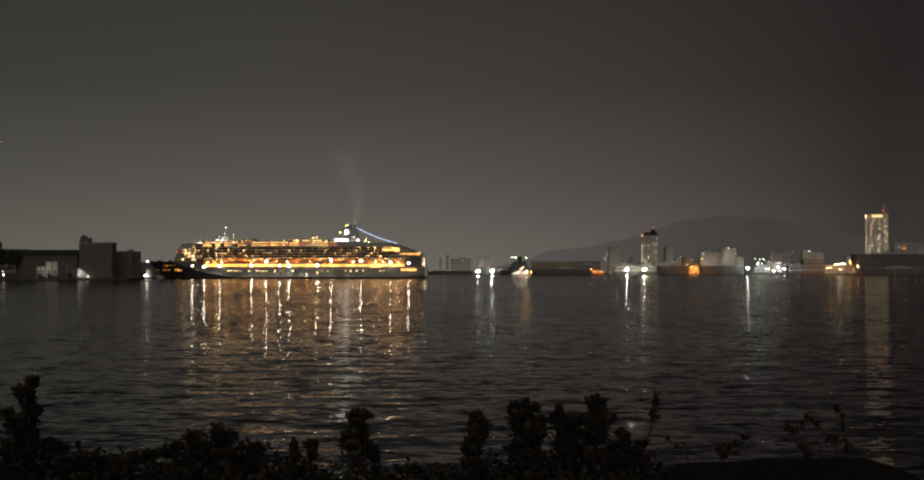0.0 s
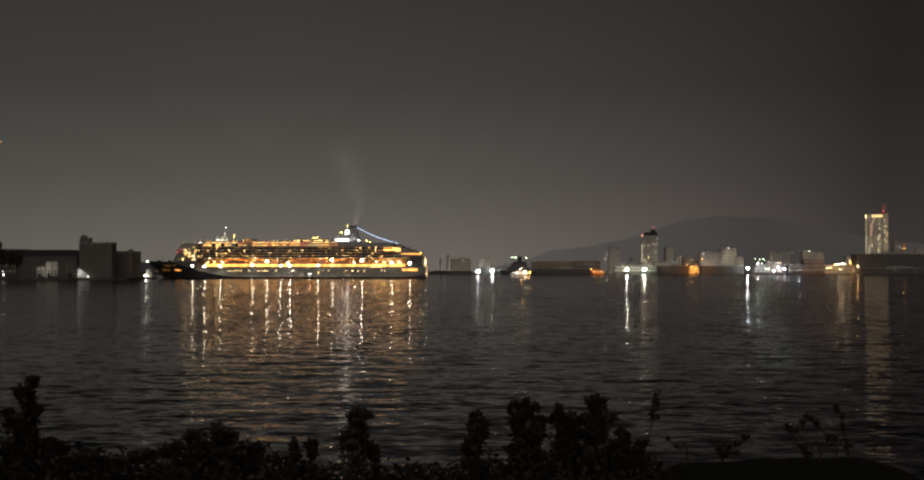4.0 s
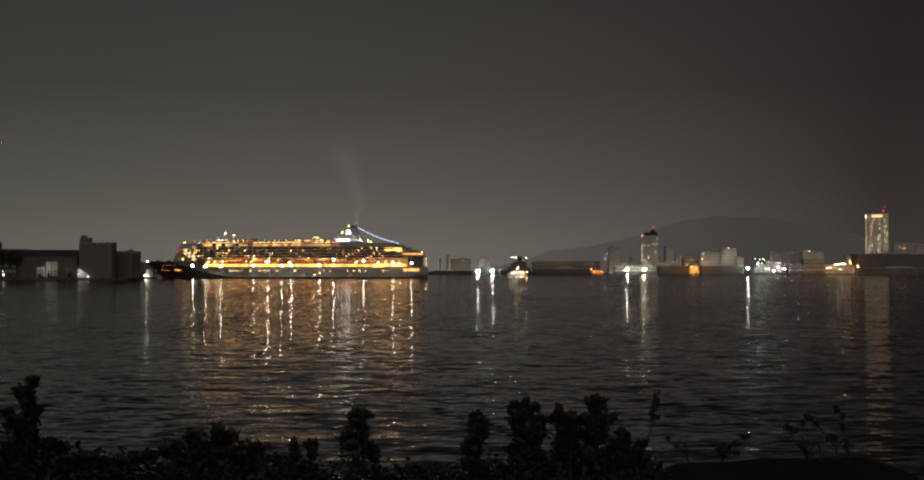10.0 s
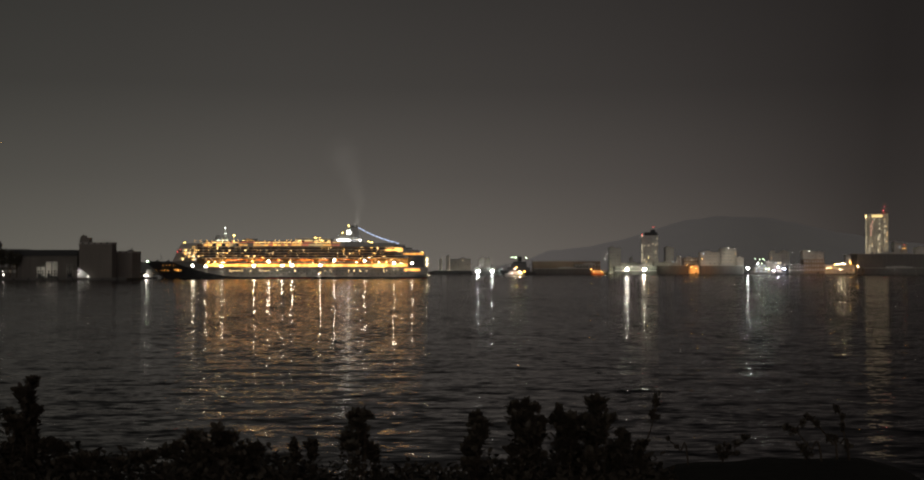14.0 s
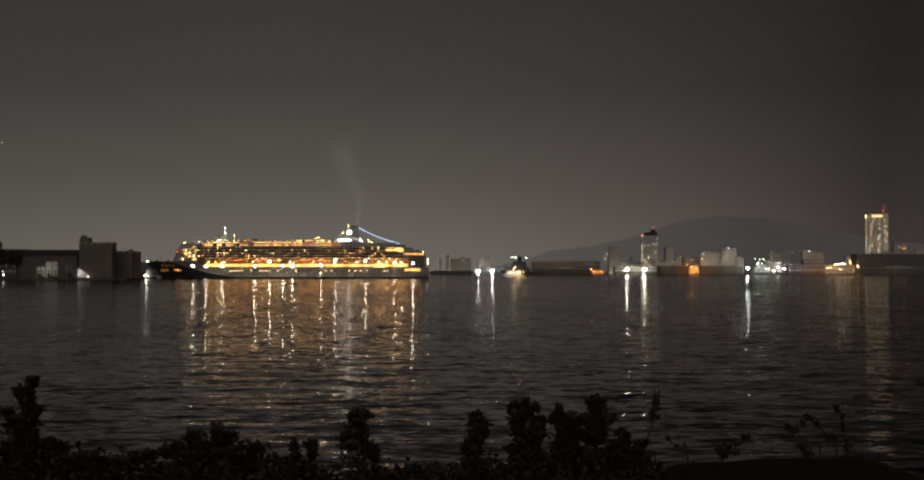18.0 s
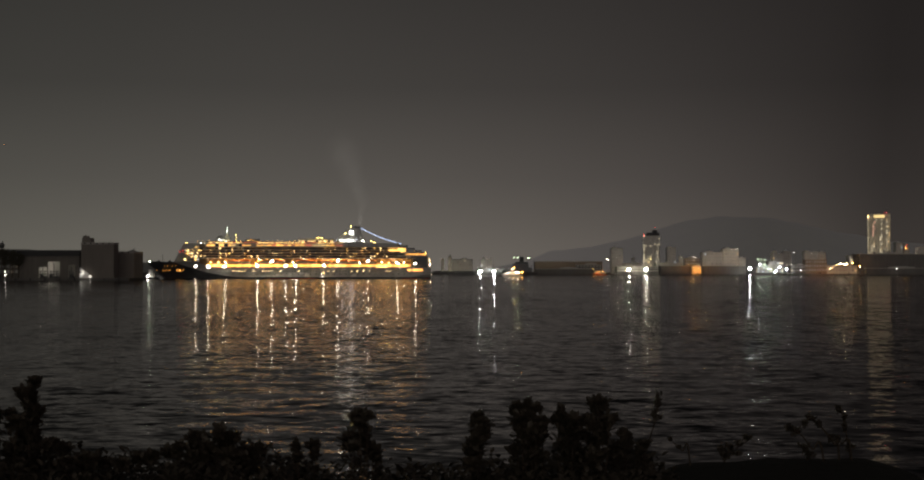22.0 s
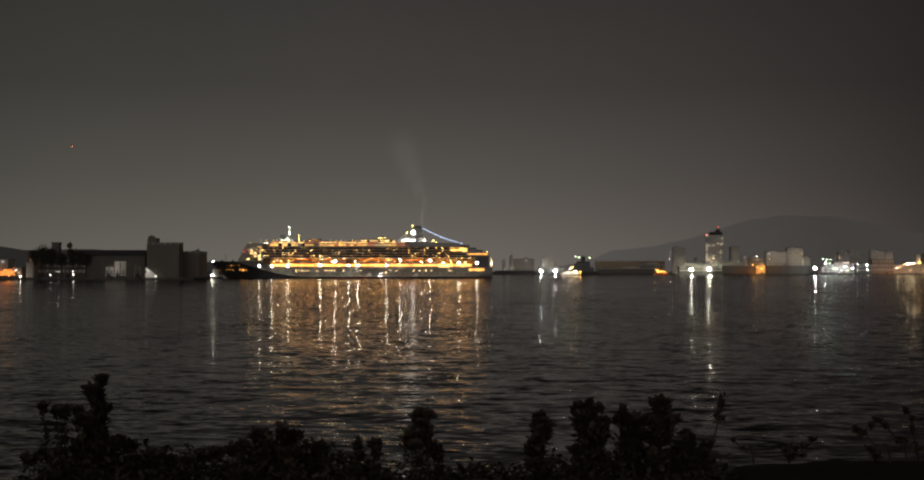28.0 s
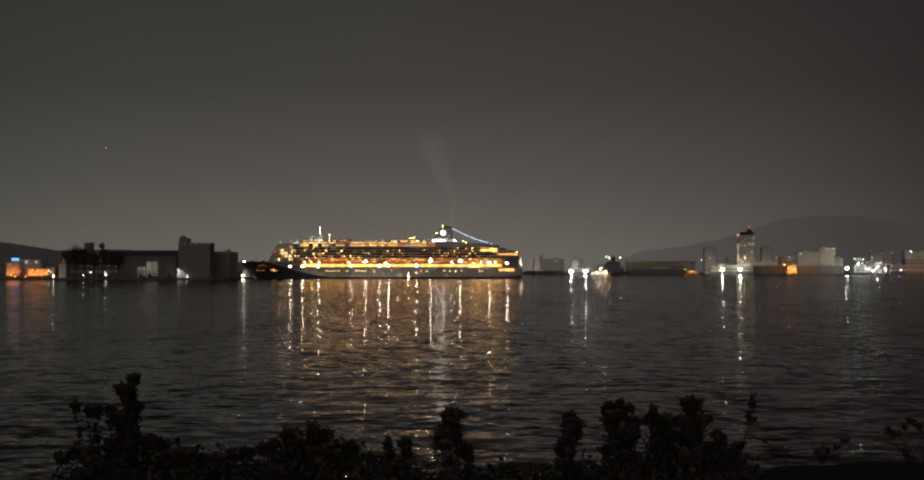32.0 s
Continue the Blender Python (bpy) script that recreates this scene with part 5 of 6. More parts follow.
    # cowled lamps out of sight, added to brighten the smoke
    for y_ in (-3.2, 3.2):
        up = part("smoke_fill_light", Shape().rod((205.4, y_, 51.7), (205.4, y_, 51.9), 0.5, 0.5, 12), "uplight", funnel, "hidden lamp added to brighten the smoke")
        part("cowl", Shape().box(204.5, 206.3, y_ - 0.9, y_ - 0.75, 51.6, 53.0).box(204.5, 204.7, y_ - 0.75, y_ + 0.7, 51.6, 53.0), "dark", up)
    part("aft_mast", Shape().rod((200.9, 0, 50), (200.9, 0, 54.5), 0.5, 0.25, 8).rod((200.9, -1.6, 53), (200.9, 1.6, 53), 0.12), "ship_white", ship)
    for x_, y_, z_, r_, lens in ((200.9, -0.8, 53.2, 0.4, "yellow"), (194.9, -6.4, 45.8, 0.4, "yellow"), (213, -8.4, 38.2, 0.35, "flood"), (215.4, -8, 37.0, 0.5, "flood_soft"), (221.4, -9, 38.2, 0.35, "yellow"), (224.4, -9, 35.9, 0.55, "yellow"),
                                 (182.4, -9, 35.9, 0.6, "yellow"), (166.0, -11.5, 35.9, 0.55, "yellow"), (144.7, -10.5, 35.3, 0.4, "yellow")):
        part("deck_lamp", Shape().ball((0, 0, 0), r_ * 0.7).rod((0, 0, -r_ * 0.7), (0, 0.4, -r_ - 1.4), 0.08), lens, ship, at=(x_, y_, z_))
    for k in range(5):
        part("dome_lamp", Shape().ball((166.6 + k * 1.2, -8, 40.7), 0.2), "yellow", ship)
    part("dome_house", Shape().box(164.8, 172.5, -7.6, 4, 39.6, 40.4, 0.4), "ship_white", ship)
    # string of bulbs from funnel to the aft deck
    ends = (Vector((211.2, -2, 50.8)), Vector((251.9, -2, 35.3)))
    pts = []
    for k in range(41):
        p = ends[0].lerp(ends[1], k / 40)
        p.z -= 1.6 * math.sin(math.pi * k / 40)
        pts.append(p)
    part("stay_wire", Shape().tube(pts, [0.06] * 41, 4), "steel", ship)
    bulb = Shape().ball((0, 0, 0), 0.42, n=8, m=5).mesh("bulb")
    bulb.materials.append(MAT["string"])
    for k in range(82):
        p = ends[0].lerp(ends[1], k / 81)
        part("bulb", bulb, "string", ship, at=(p.x, p.y, p.z - 1.6 * math.sin(math.pi * k / 81) - 0.3))
    # aft lounge, terraces, stern
    part("aft_lounge_roof", Shape().box(235.8, 258.8, -14.8, 14.8, 31.4, 31.8, 1.0), "ship_white", ship)
    for k in range(6):
        part("lounge_window", pane("lounge"), "lounge", ship, at=(238.8 + 1.6 + k * 2.9, -14.3, 27.0), size=(2.5, 1, 3.4))
    part("aft_lounge", Shape().box(237.6, 257.5, -14.2, 14.2, 26.0, 31.4, 0.8), "ship_white", ship)
    for k, (a, b, z_) in enumerate(((249.1, 258.8, 32.2), (249.1, 266.1, 29.6), (249.1, 272.8, 27.2), (246.7, 278.3, 25.2))):
        ter = part("aft_terrace", Shape().box(a, b, -14.4 + 0.3 * k, 14.4 - 0.3 * k, z_ - 3.2, z_, 1.6), "ship_white", ship)
        part("terrace_rail", Shape().box(b - 7, b - 0.4, -14.2 + 0.3 * k, -14.1 + 0.3 * k, z_, z_ + 1.1), "glass", ter)
    for x_, z_, r_, lens in ((257.6, 30.9, 0.7, "flood_soft"), (261.9, 28.0, 0.4, "yellow"), (265.5, 27.1, 0.4, "amber"), (269.2, 24.4, 0.4, "amber"), (271.6, 24.1, 0.4, "amber"), (276.5, 26.2, 0.55, "yellow")):
        part("deck_lamp", Shape().ball((0, 0, 0), r_ * 0.7).rod((0, 0, -r_ * 0.7), (0, 0.3, -r_ - 2.0), 0.08), lens, ship, at=(x_, -13.0, z_))
    for k in range(8):
        part("terrace_window", pane("amber"), "amber", ship, at=(257.6 + k * 2.6, -13.8, 23.9), size=(1.9, 1, 1.0))
    # steel grey stands for the dark of the unlit white stern
    part("stern_house", Shape().box(262.0, 279.6, -15.4, 15.4, 11.2, 22.4, 2.0), "steel", ship)
    # stern lamp row down the quarter
    for k in range(10):
        part("stern_lamp", Shape().ball((0, 0, 0), 0.22), "boat_flood" if k % 2 else "cream", ship, at=(278.3 + 2.4 + k * 0.14, -13.0, 20 - k * 1.8))
    # hull floodlights over the boat deck
    for x_, z_ in ((46.2, 12.3), (58.7, 11.9), (74.6, 12.1), (107.1, 12.9), (122.0, 17.0), (135.6, 12.8), (145.1, 12.8), (173.5, 13.0), (187.7, 18.2), (217.9, 17.6), (247.6, 15.6), (265.9, 15.2)):
        fl = part("floodlight", Shape().ball((0, 0, 0), 0.85, 0.4, 0.68), "flood", ship, "white floodlight on a bracket", at=(x_, -19.6, z_), smooth=True)
        part("bracket", Shape().rod((0, 0.5, 1.0), (0, 4.0, 1.3), 0.12).rod((-1.2, 0.5, 0.4), (0, 3.6, 1.2), 0.08).rod((1.2, 0.5, 0.4), (0, 3.6, 1.2), 0.08), "dark", fl)
        # plates added to block the light from the stern and upper decks
        part("back_plate", Shape().box(-1.9, 1.9, 0.5, 0.6, -0.7, 1.7).box(-1.9, 1.9, -0.7, 0.5, 1.6, 1.7).box(-1.9, -1.8, -0.5, 0.5, -0.5, 1.6).box(1.8, 1.9, -0.5, 0.5, -0.5, 1.6), "dark", fl)
    # lamps under the awning that light the boat deck amber
    tube = Shape().box(-0.9, 0.9, -0.15, 0.15, -0.1, 0.1).mesh("promenade_lamp")
    tube.materials.append(MAT["strip"])
    pale = Shape().box(-0.9, 0.9, -0.15, 0.15, -0.1, 0.1).mesh("promenade_lamp")
    pale.materials.append(MAT["pale_strip"])
    for k in range(54):
        x_ = 60.2 + k * (258.0 - 60.2) / 53
        if 131.9 < x_ < 140.0 or 76.0 < x_ < 78.8:
            continue
        part("promenade_lamp", pale if k % 3 == 1 else tube, "strip", ship, at=(x_, -17.9 if k % 2 else -13.9, 20.2 if k % 2 else 16.0), size=(1.4 if k % 2 else 0.5, 1, 1))
    # amber windows set close, their glow standing for the lit wall
    for k in range(84):
        x_ = 58.0 + k * (260.0 - 58.0) / 83
        kind = rng.choice(("amber", "amber", "amber", "lounge"))
        part("promenade_window", pane(kind), kind, ship, at=(x_, -13.65, 12.0), size=(2.1, 1, 2.2))
        if k % 7 == 0:
            part("promenade_post", Shape().box(-0.2, 0.2, -15.5, -15.1, 11.5, 20.4), "ship_white", ship, at=(x_, 0, 0))
    # lifeboats under the awning
    canopy = Shape().prism([(-5.4, -17.0), (5.4, -17.0), (6.0, -15.6), (5.4, -14.3), (-5.4, -14.3), (-6.0, -15.6)], 0.0, 1.5, 0.82)
    canopy = canopy.mesh("canopy")
    canopy.materials.append(MAT["orange"])
    low = Shape().prism([(-4.4, -16.4), (4.4, -16.4), (5.0, -15.6), (4.4, -14.8), (-4.4, -14.8), (-5.0, -15.6)], -1.6, 0.0, 1.2).mesh("boat_hull")
    low.materials.append(MAT["white"])
    arm = Shape().rod((0, -14.2, -1.0), (0, -15.4, 3.0), 0.2).rod((0, -15.4, 3.0), (0, -15.7, 1.6), 0.1).mesh("davit")
    arm.materials.append(MAT["white"])
    for along_ in (82.2, 92.4, 110.7, 125.0, 148.8, 158.7, 174.5, 190.4, 201.7, 217.8):
        b = part("lifeboat", canopy, "orange", ship, "orange covered lifeboat in davits", at=(along_ + 2, 0, 17.0))
        part("boat_hull", low, "white", b)
        for q in (-4.0, 4.0):
            part("davit", arm, "white", b, at=(q, 0, 0))
        for q in (-3, -1, 1, 3):
            part("boat_window", Shape().box(q - 0.4, q + 0.4, -16.95, -16.8, 0.45, 0.9), "glass", b)
    # portholes and shell doors
    port = Shape().rod((0, 0.1, 0), (0, -0.12, 0), 0.34, 0.34, 10).mesh("porthole")
    port.materials.append(MAT["cream"])
    blind = Shape().rod((0, 0.1, 0), (0, -0.1, 0), 0.45, 0.45, 10).mesh("porthole")
    blind.materials.append(MAT["glass"])
    lit_at = (84.1, 86.4, 88.8, 91.2, 93.6, 95.9, 103.7, 111.4, 114.9, 117.9, 120.9, 130.4, 148.2, 177.3, 183.8, 202.8, 208.8, 214.1, 220.6, 237.3, 240.2)
    for k in range(63):
        x_ = 79.9 + 2.97 * k
        on = any(abs(x_ - q) < 1.7 for q in lit_at)
        part("porthole", port if on else blind, "cream", ship, at=(x_, -16.15, 7.6))
        if k % 2 == 1:
            part("porthole", blind, "glass", ship, at=(x_, -16.15, 4.6))
    for x_, z_ in ((173.3, 5.6), (227.4, 12.0), (229.8, 12.0), (232.2, 12.0), (234.6, 12.0), (236.4, 12.0)):
        part("shell_window", pane("warm"), "warm", ship, at=(x_, -16.2, z_ - 0.5), size=(1.2, 1, 1.2))
    for k in range(9):
        part("mooring_deck_window", pane("amber"), "amber", ship, at=(258.6 + k * 1.75, -16.05, 7.7), size=(1.4, 1, 1.8))
    for x_, w_, h_, z_ in ((5.5, 0.6, 0.6, 8.0), (12.0, 0.8, 0.6, 8.0), (15.0, 0.8, 0.6, 8.0), (18.6, 1.0, 0.7, 8.0), (26.4, 1.3, 1.0, 8.2), (29.4, 2.6, 3.0, 7.6), (32.4, 1.1, 1.1, 7.8), (13.8, 0.5, 0.5, 12.6), (17.4, 0.5, 0.5, 12.6), (21.0, 0.5, 0.5, 12.6), (25.2, 0.5, 0.5, 12.6)):
        u_ = 46 - (46 - x_) / 1.15
        k_ = max(0.0, min(1.0, (u_ - 19 + 1.05 * z_) / (74 - 1.2 * z_)))
        part("bow_opening", pane("amber"), "amber", ship, at=(x_, -16.1 * (1 - (1 - k_) ** 2.1) - 0.15, z_), size=(w_ * 0.75, 3, h_ * 0.7))
    part("anchor", Shape().rod((0, 0, 0), (0, 0, 2.6), 0.22).rod((-1.2, 0, 0.5), (1.2, 0, 0.5), 0.22), "dark", ship, at=(12.5, -6.0, 8.5))
    part("shell_door", Shape().box(-2.6, 2.6, -0.08, 0.1, 0, 3.2, 0.05), "ship_white", ship, at=(156.3, -16.15, 1.8))
    part("shell_door", Shape().box(-2.6, 2.6, -0.08, 0.1, 0, 3.2, 0.05), "ship_white", ship, at=(203.5, -16.15, 1.8))
    ship.scale = (0.982, 1, 1)
    return ship


SHIP = cruise_ship()

# tug at the bow, pilot boat alongside, and the boat crossing further off
TUG = work_boat("tugboat", "small harbour tug with bright deck lights at the ship's bow", -299.28, 1232, 17, "navy",
                [(-301.53 - -299.28, -2.8, 2.9, 0.5, "flood_soft"), (-299.84 - -299.28 - 0.8, -2.6, 3.3, 0.45, "flood_soft"), (-0.6, -0.6, 16.77, 0.55, "green_lamp"), (-1.6, -0.6, 16.49, 0.4, "flood_soft")], category="tugboat", high=2.2)
PILOT = work_boat("pilot_boat", "small dark pilot boat with a white lamp beside the ship", -151.29, 1255, 11, "dark",
                  [(0.6, -1.7, 2.6 - 0.2, 0.42, "flood_soft"), (0.2, -0.6, 4.6, 0.28, "flood_soft"), (0.9, -1.7, 1.6, 0.22, "red_lamp")])
CROSSING = work_boat("passenger_boat", "white passenger boat with an orange deck lamp crossing the harbour", 76.18, 1720, 27, "white",
                     [(7.0, -5.2, 6.0, 0.75, "boat_flood"), (13.4, -3.5, 5.5, 0.5, "sodium"), (2.5, -4.0, 11.8, 0.42, "sodium"), (0.0, -5.2, 9.6, 0.5, "flood_soft"), (-4, -5.4, 4.9, 0.4, "flood_soft"), (-9, -4.8, 4.2, 0.3, "flood_soft")], cabin=(-0.3, 0.38), high=0.8)
# hull painted orange for the sodium light on it; amber lamps are added
work_boat("moored_boat", "moored boat with orange light painted into its hull", 231.05, 2200, 24, "orange", [(-11.0, -1, 9.6, 0.45, "sodium"), (-7, -6.5, 6.2, 0.2, "facade_amber"), (-1, -6.5, 5.6, 0.22, "facade_amber"), (5, -6.5, 5.2, 0.22, "facade_amber")], cabin=(-0.35, 0.42), high=1.1)


def cargo_ship():
    """Dark moored ship with a tall house, masts and greenish deck lamps."""
    ob = thing("cargo_ship", "dark moored cargo ship with greenish deck lamps", "ship", 95.07, 2215, 0)
    part("hull", boat_hull(62, 8, 5.5, 3.0), "sheet", ob)
    part("deck_house", Shape().box(-18, 22, -6, 6, 5, 13, 0.5).box(-12, 16, -5.5, 5.5, 13, 19, 0.5), "steel", ob)
    part("bridge", Shape().box(-8, 15, -6.5, 6.5, 19, 23, 0.4), "steel", ob)
    part("funnel", Shape().box(0, 7.5, -3, 3, 23, 31, 0.8).rod((2, 0, 31), (2, 0, 33), 0.5).rod((5, 0, 31), (5, 0, 32.6), 0.5), "dark", ob)
    part("aft_mast", Shape().rod((25, 0, 5), (25, 0, 28), 0.5, 0.2).rod((25, 0, 20), (17, 0, 12), 0.2), "dark", ob)
    part("fore_mast", Shape().rod((-20, 0, 5), (-20, 0, 20), 0.4, 0.2).rod((-20, 0, 8), (-27, 0, 16), 0.2), "dark", ob)
    part("window_band", Shape().box(-7, 14, -6.65, -6.5, 20.6, 22), "glass", ob)
    for x_, z_, r_ in ((-9.5, 30.38, 0.55), (-3.0, 29.37, 0.75), (15, 29.37, 0.8)):
        part("deck_lamp", Shape().ball((x_, -7.4, z_), r_).rod((x_, -7.2, z_), (x_, -6, z_ - 1), 0.1), "green_lamp", ob)


cargo_ship()


def ferry():
    """White lit ferry at its berth."""
    ob = thing("ferry", "white moored ferry with brightly lit decks", "ferry", 509.47, 2205, 0)
    part("hull", boat_hull(34, 6, 4.5, 1.5), "white", ob)
    z0 = 4.2
    for k, (a, b, h) in enumerate(((-12, 16, 4.4), (-11, 13, 4.2), (-7, 9, 3.8))):
        tier = part("deck_tier", Shape().box(a, b, -5 + 0.5 * k, 5 - 0.5 * k, z0, z0 + h, 0.5), "white", ob)
        part("deck_edge", Shape().box(a - 0.8, b + 0.8, -5.8 + 0.5 * k, 5.8 - 0.5 * k, z0 + h, z0 + h + 0.3, 0.5), "white", ob)
        n = int((b - a) / 2.6)
        for i in range(n):
            kind = ("far_cream", "cool", "far_cool")[(i * 7 + k * 3) % 3]
            part("window", pane(kind), kind, tier, at=(a + 1.3 + i * 2.6, -5.05 + 0.5 * k, z0 + 1.2), size=(1.9, 1, 1.6))
        z0 += h + 0.3
    for x_, z_, lens in ((-9, 26.77, "green_lamp"), (-3, 26.27, "green_lamp"), (4, 26.27, "green_lamp"), (-5, 19.24, "flood_cold"), (2, 19.24, "green_lamp"), (9, 10.21, "green_lamp"), (14, 10.21, "green_lamp")):
        part("deck_lamp", Shape().ball((x_, -6.4, z_), 0.5).rod((x_, -6.2, z_), (x_, -4.6, z_ + 0.6), 0.1), lens, ob)
    part("mast", Shape().rod((0, 0, z0), (0, 0, z0 + 7), 0.3, 0.15).rod((0, -1.5, z0 + 4), (0, 1.5, z0 + 4), 0.1), "white", ob)


ferry()


def aircraft():
    """A distant light aircraft, seen as one small light."""
    ob = thing("aircraft", "distant aircraft with a small reddish-white light", "aircraft")
    part("fuselage", Shape().ball((0, 0, 0), 0.7, 4.6, 0.75), "white", ob, smooth=True)
    part("wing", Shape().prism([(-5.0, -0.2), (-4.9, 1.0), (0, 0.9), (4.9, 1.0), (5.0, -0.2), (0, -0.8)], 0.45, 0.60), "white", ob)
    part("tail_fin", Shape().prism([(-0.08, 3.2), (0.08, 3.2), (0.08, 4.5), (-0.08, 4.5)], 0.2, 1.8, 0.6), "white", ob)
    part("tail_plane", Shape().prism([(-1.6, 3.5), (-1.6, 4.4), (1.6, 4.4), (1.6, 3.5)], 0.15, 0.25), "white", ob)
    part("landing_light", Shape().ball((0, -4.9, -0.1), 0.9, 0.5, 0.9), "warm", ob)
    part("beacon", Shape().ball((0, -0.5, -1.0), 0.5), "red_lamp", ob, "red beacon")
    return ob


PLANE = aircraft()


def smoke():
    """Exhaust: a column of thin puffs that widens and leans as it climbs."""
    rng = random.Random(21)
    ob = thing("smoke_plume", "thin grey exhaust smoke rising from the funnel", "smoke", kind="stuff")
    puffs = []
    for k in range(20):
        h = -12 + k * 4.2 + rng.uniform(-0.8, 0.8)
        wide = 2.6 + max(0, h) * 0.24
        p = Shape()
        for j in range(7):
            for i in range(7):
                a, c = i / 3 - 1, j / 3 - 1
                p.v.append((a * wide, 0.5 * wide * (a * a - 0.4) + 0.25 * wide * noise.noise(Vector((a, c, k))), c * (wide * 0.9 + 4.5)))
        for j in range(6):
            for i in range(6):
                p.f.append((j * 7 + i, j * 7 + i + 1, j * 7 + i + 8, j * 7 + i + 7))
        m = part("wisp", p, "smoke", ob, smooth=True)
        puffs.append((m, h, rng.uniform(-0.4, 0.4) * wide, rng.uniform(-0.5, 0.5) * wide))
    return ob, puffs


SMOKE, PUFFS = smoke()


# ---- the near bank: path, slope, hedge ----
def bank():
    s = Shape()
    prof = [(-40, 6.9), (2.6, 6.9), (3.4, 6.95), (7.2, 6.85), (8.2, 6.5), (17.5, 0.4), (21, -1.5)]
    xs = [-400, -120, -40] + [x * 0.5 for x in range(-40, 41)] + [40, 120, 400]
    for y, z in prof:
        for x in xs:
            s.v.append((x, y, z + (0.06 * noise.noise(Vector((x * 0.7, y, 0))) if 3 < y < 17 else 0)))
    n = len(xs)
    for j in range(len(prof) - 1):
        for i in range(n - 1):
            s.f.append((j * n + i, j * n + i + 1, (j + 1) * n + i + 1, (j + 1) * n + i))
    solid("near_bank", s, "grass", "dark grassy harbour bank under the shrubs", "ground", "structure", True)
    s = Shape()
    s.box(-400, 400, -3.5, 2.4, 6.8, 6.93)
    solid("footpath", s, "asphalt", "asphalt footpath along the bank", "path", "structure")


bank()


def mound():
    """Smooth dark grassy mound at the end of the shrub row."""
    s = Shape()
    n, m = 60, 14
    for j in range(m):
        for i in range(n):
            q, r = i / (n - 1), j / (m - 1)
            x = 0.72 + 1.10 * q
            end = min(1, q / 0.12, (1 - q) / 0.30)
            ridge = 7.745 + 0.025 * math.sin(q * 2.6 - 0.2) - 0.16 * (1 - math.sqrt(max(0, 1 - (1 - end) ** 2)))
            z = 6.8 + (ridge - 6.8) * math.sin(math.pi * r) ** 0.45 + 0.006 * noise.noise(Vector((x * 9, r * 8, 1)))
            s.v.append((x, 4.3 + 1.4 * r, z))
    for j in range(m - 1):
        for i in range(n - 1):
            s.f.append((j * n + i, j * n + i + 1, (j + 1) * n + i + 1, (j + 1) * n + i))
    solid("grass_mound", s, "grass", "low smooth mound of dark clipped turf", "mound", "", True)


mound()


def leaf_block(s, p, d, up, size):
    """One leathery leaf, folded along its midrib, from p along d."""
    side = d.cross(up)
    if side.length < 1e-4:
        side = d.orthogonal()
    side.normalize()
    nrm = side.cross(d).normalized()
    n = len(s.v)
    for a, b, c in ((0, 0, 0), (0.32, 0.26, 0.05), (0.72, 0.30, 0.03), (1.0, 0.0, -0.08), (0.72, -0.30, 0.03), (0.32, -0.26, 0.05), (0.5, 0, -0.03)):
        s.v.append(tuple(p + d * (a * size) + side * (b * size) + nrm * (c * size)))
    s.f += [(n, n + 1, n + 6), (n + 1, n + 2, n + 6), (n + 2, n + 3, n + 6), (n + 3, n + 4, n + 6), (n + 4, n + 5, n + 6), (n + 5, n, n + 6)]


def leaf_tuft(rng, leaves, centre, rx, rz, size, fill=1.0):
    """A tuft of leaves round a point, pointing out and up, ragged at its rim."""
    ry = 0.5 * (rx + rz)
    for k in range(int(fill * 3.4e5 * rx * rz) + 5):
        d = Vector((rng.gauss(0, 1), rng.gauss(0, 1), rng.gauss(0, 1))).normalized()
        q = min(1.25, abs(rng.gauss(0.45, 0.38)))
        p = centre + Vector((d.x * rx, d.y * ry, d.z * rz)) * q
        way = (d + Vector((rng.uniform(-0.7, 0.7), rng.uniform(-0.7, 0.7), rng.uniform(0.0, 1.3)))).normalized()
        leaf_block(leaves, p - way * size * 0.5, way, Vector((rng.uniform(-0.5, 0.5), rng.uniform(-0.5, 0.5), 1)), size * rng.uniform(0.65, 1.15))


def foliage(ob, leaves):
    tagged(part("foliage", leaves, "leaf", ob), kind="stuff")


def crooked(rng, a, b, n, sway):
    """A line from a to b that wanders a little."""
    lean = Vector((rng.uniform(-1, 1), rng.uniform(-1, 1), 0)) * sway * 3
    return [a.lerp(b, k / n) + lean * math.sin(math.pi * k / n) + (Vector((rng.uniform(-1, 1), rng.uniform(-1, 1), 0)) * sway if 0 < k < n else Vector()) for k in range(n + 1)]


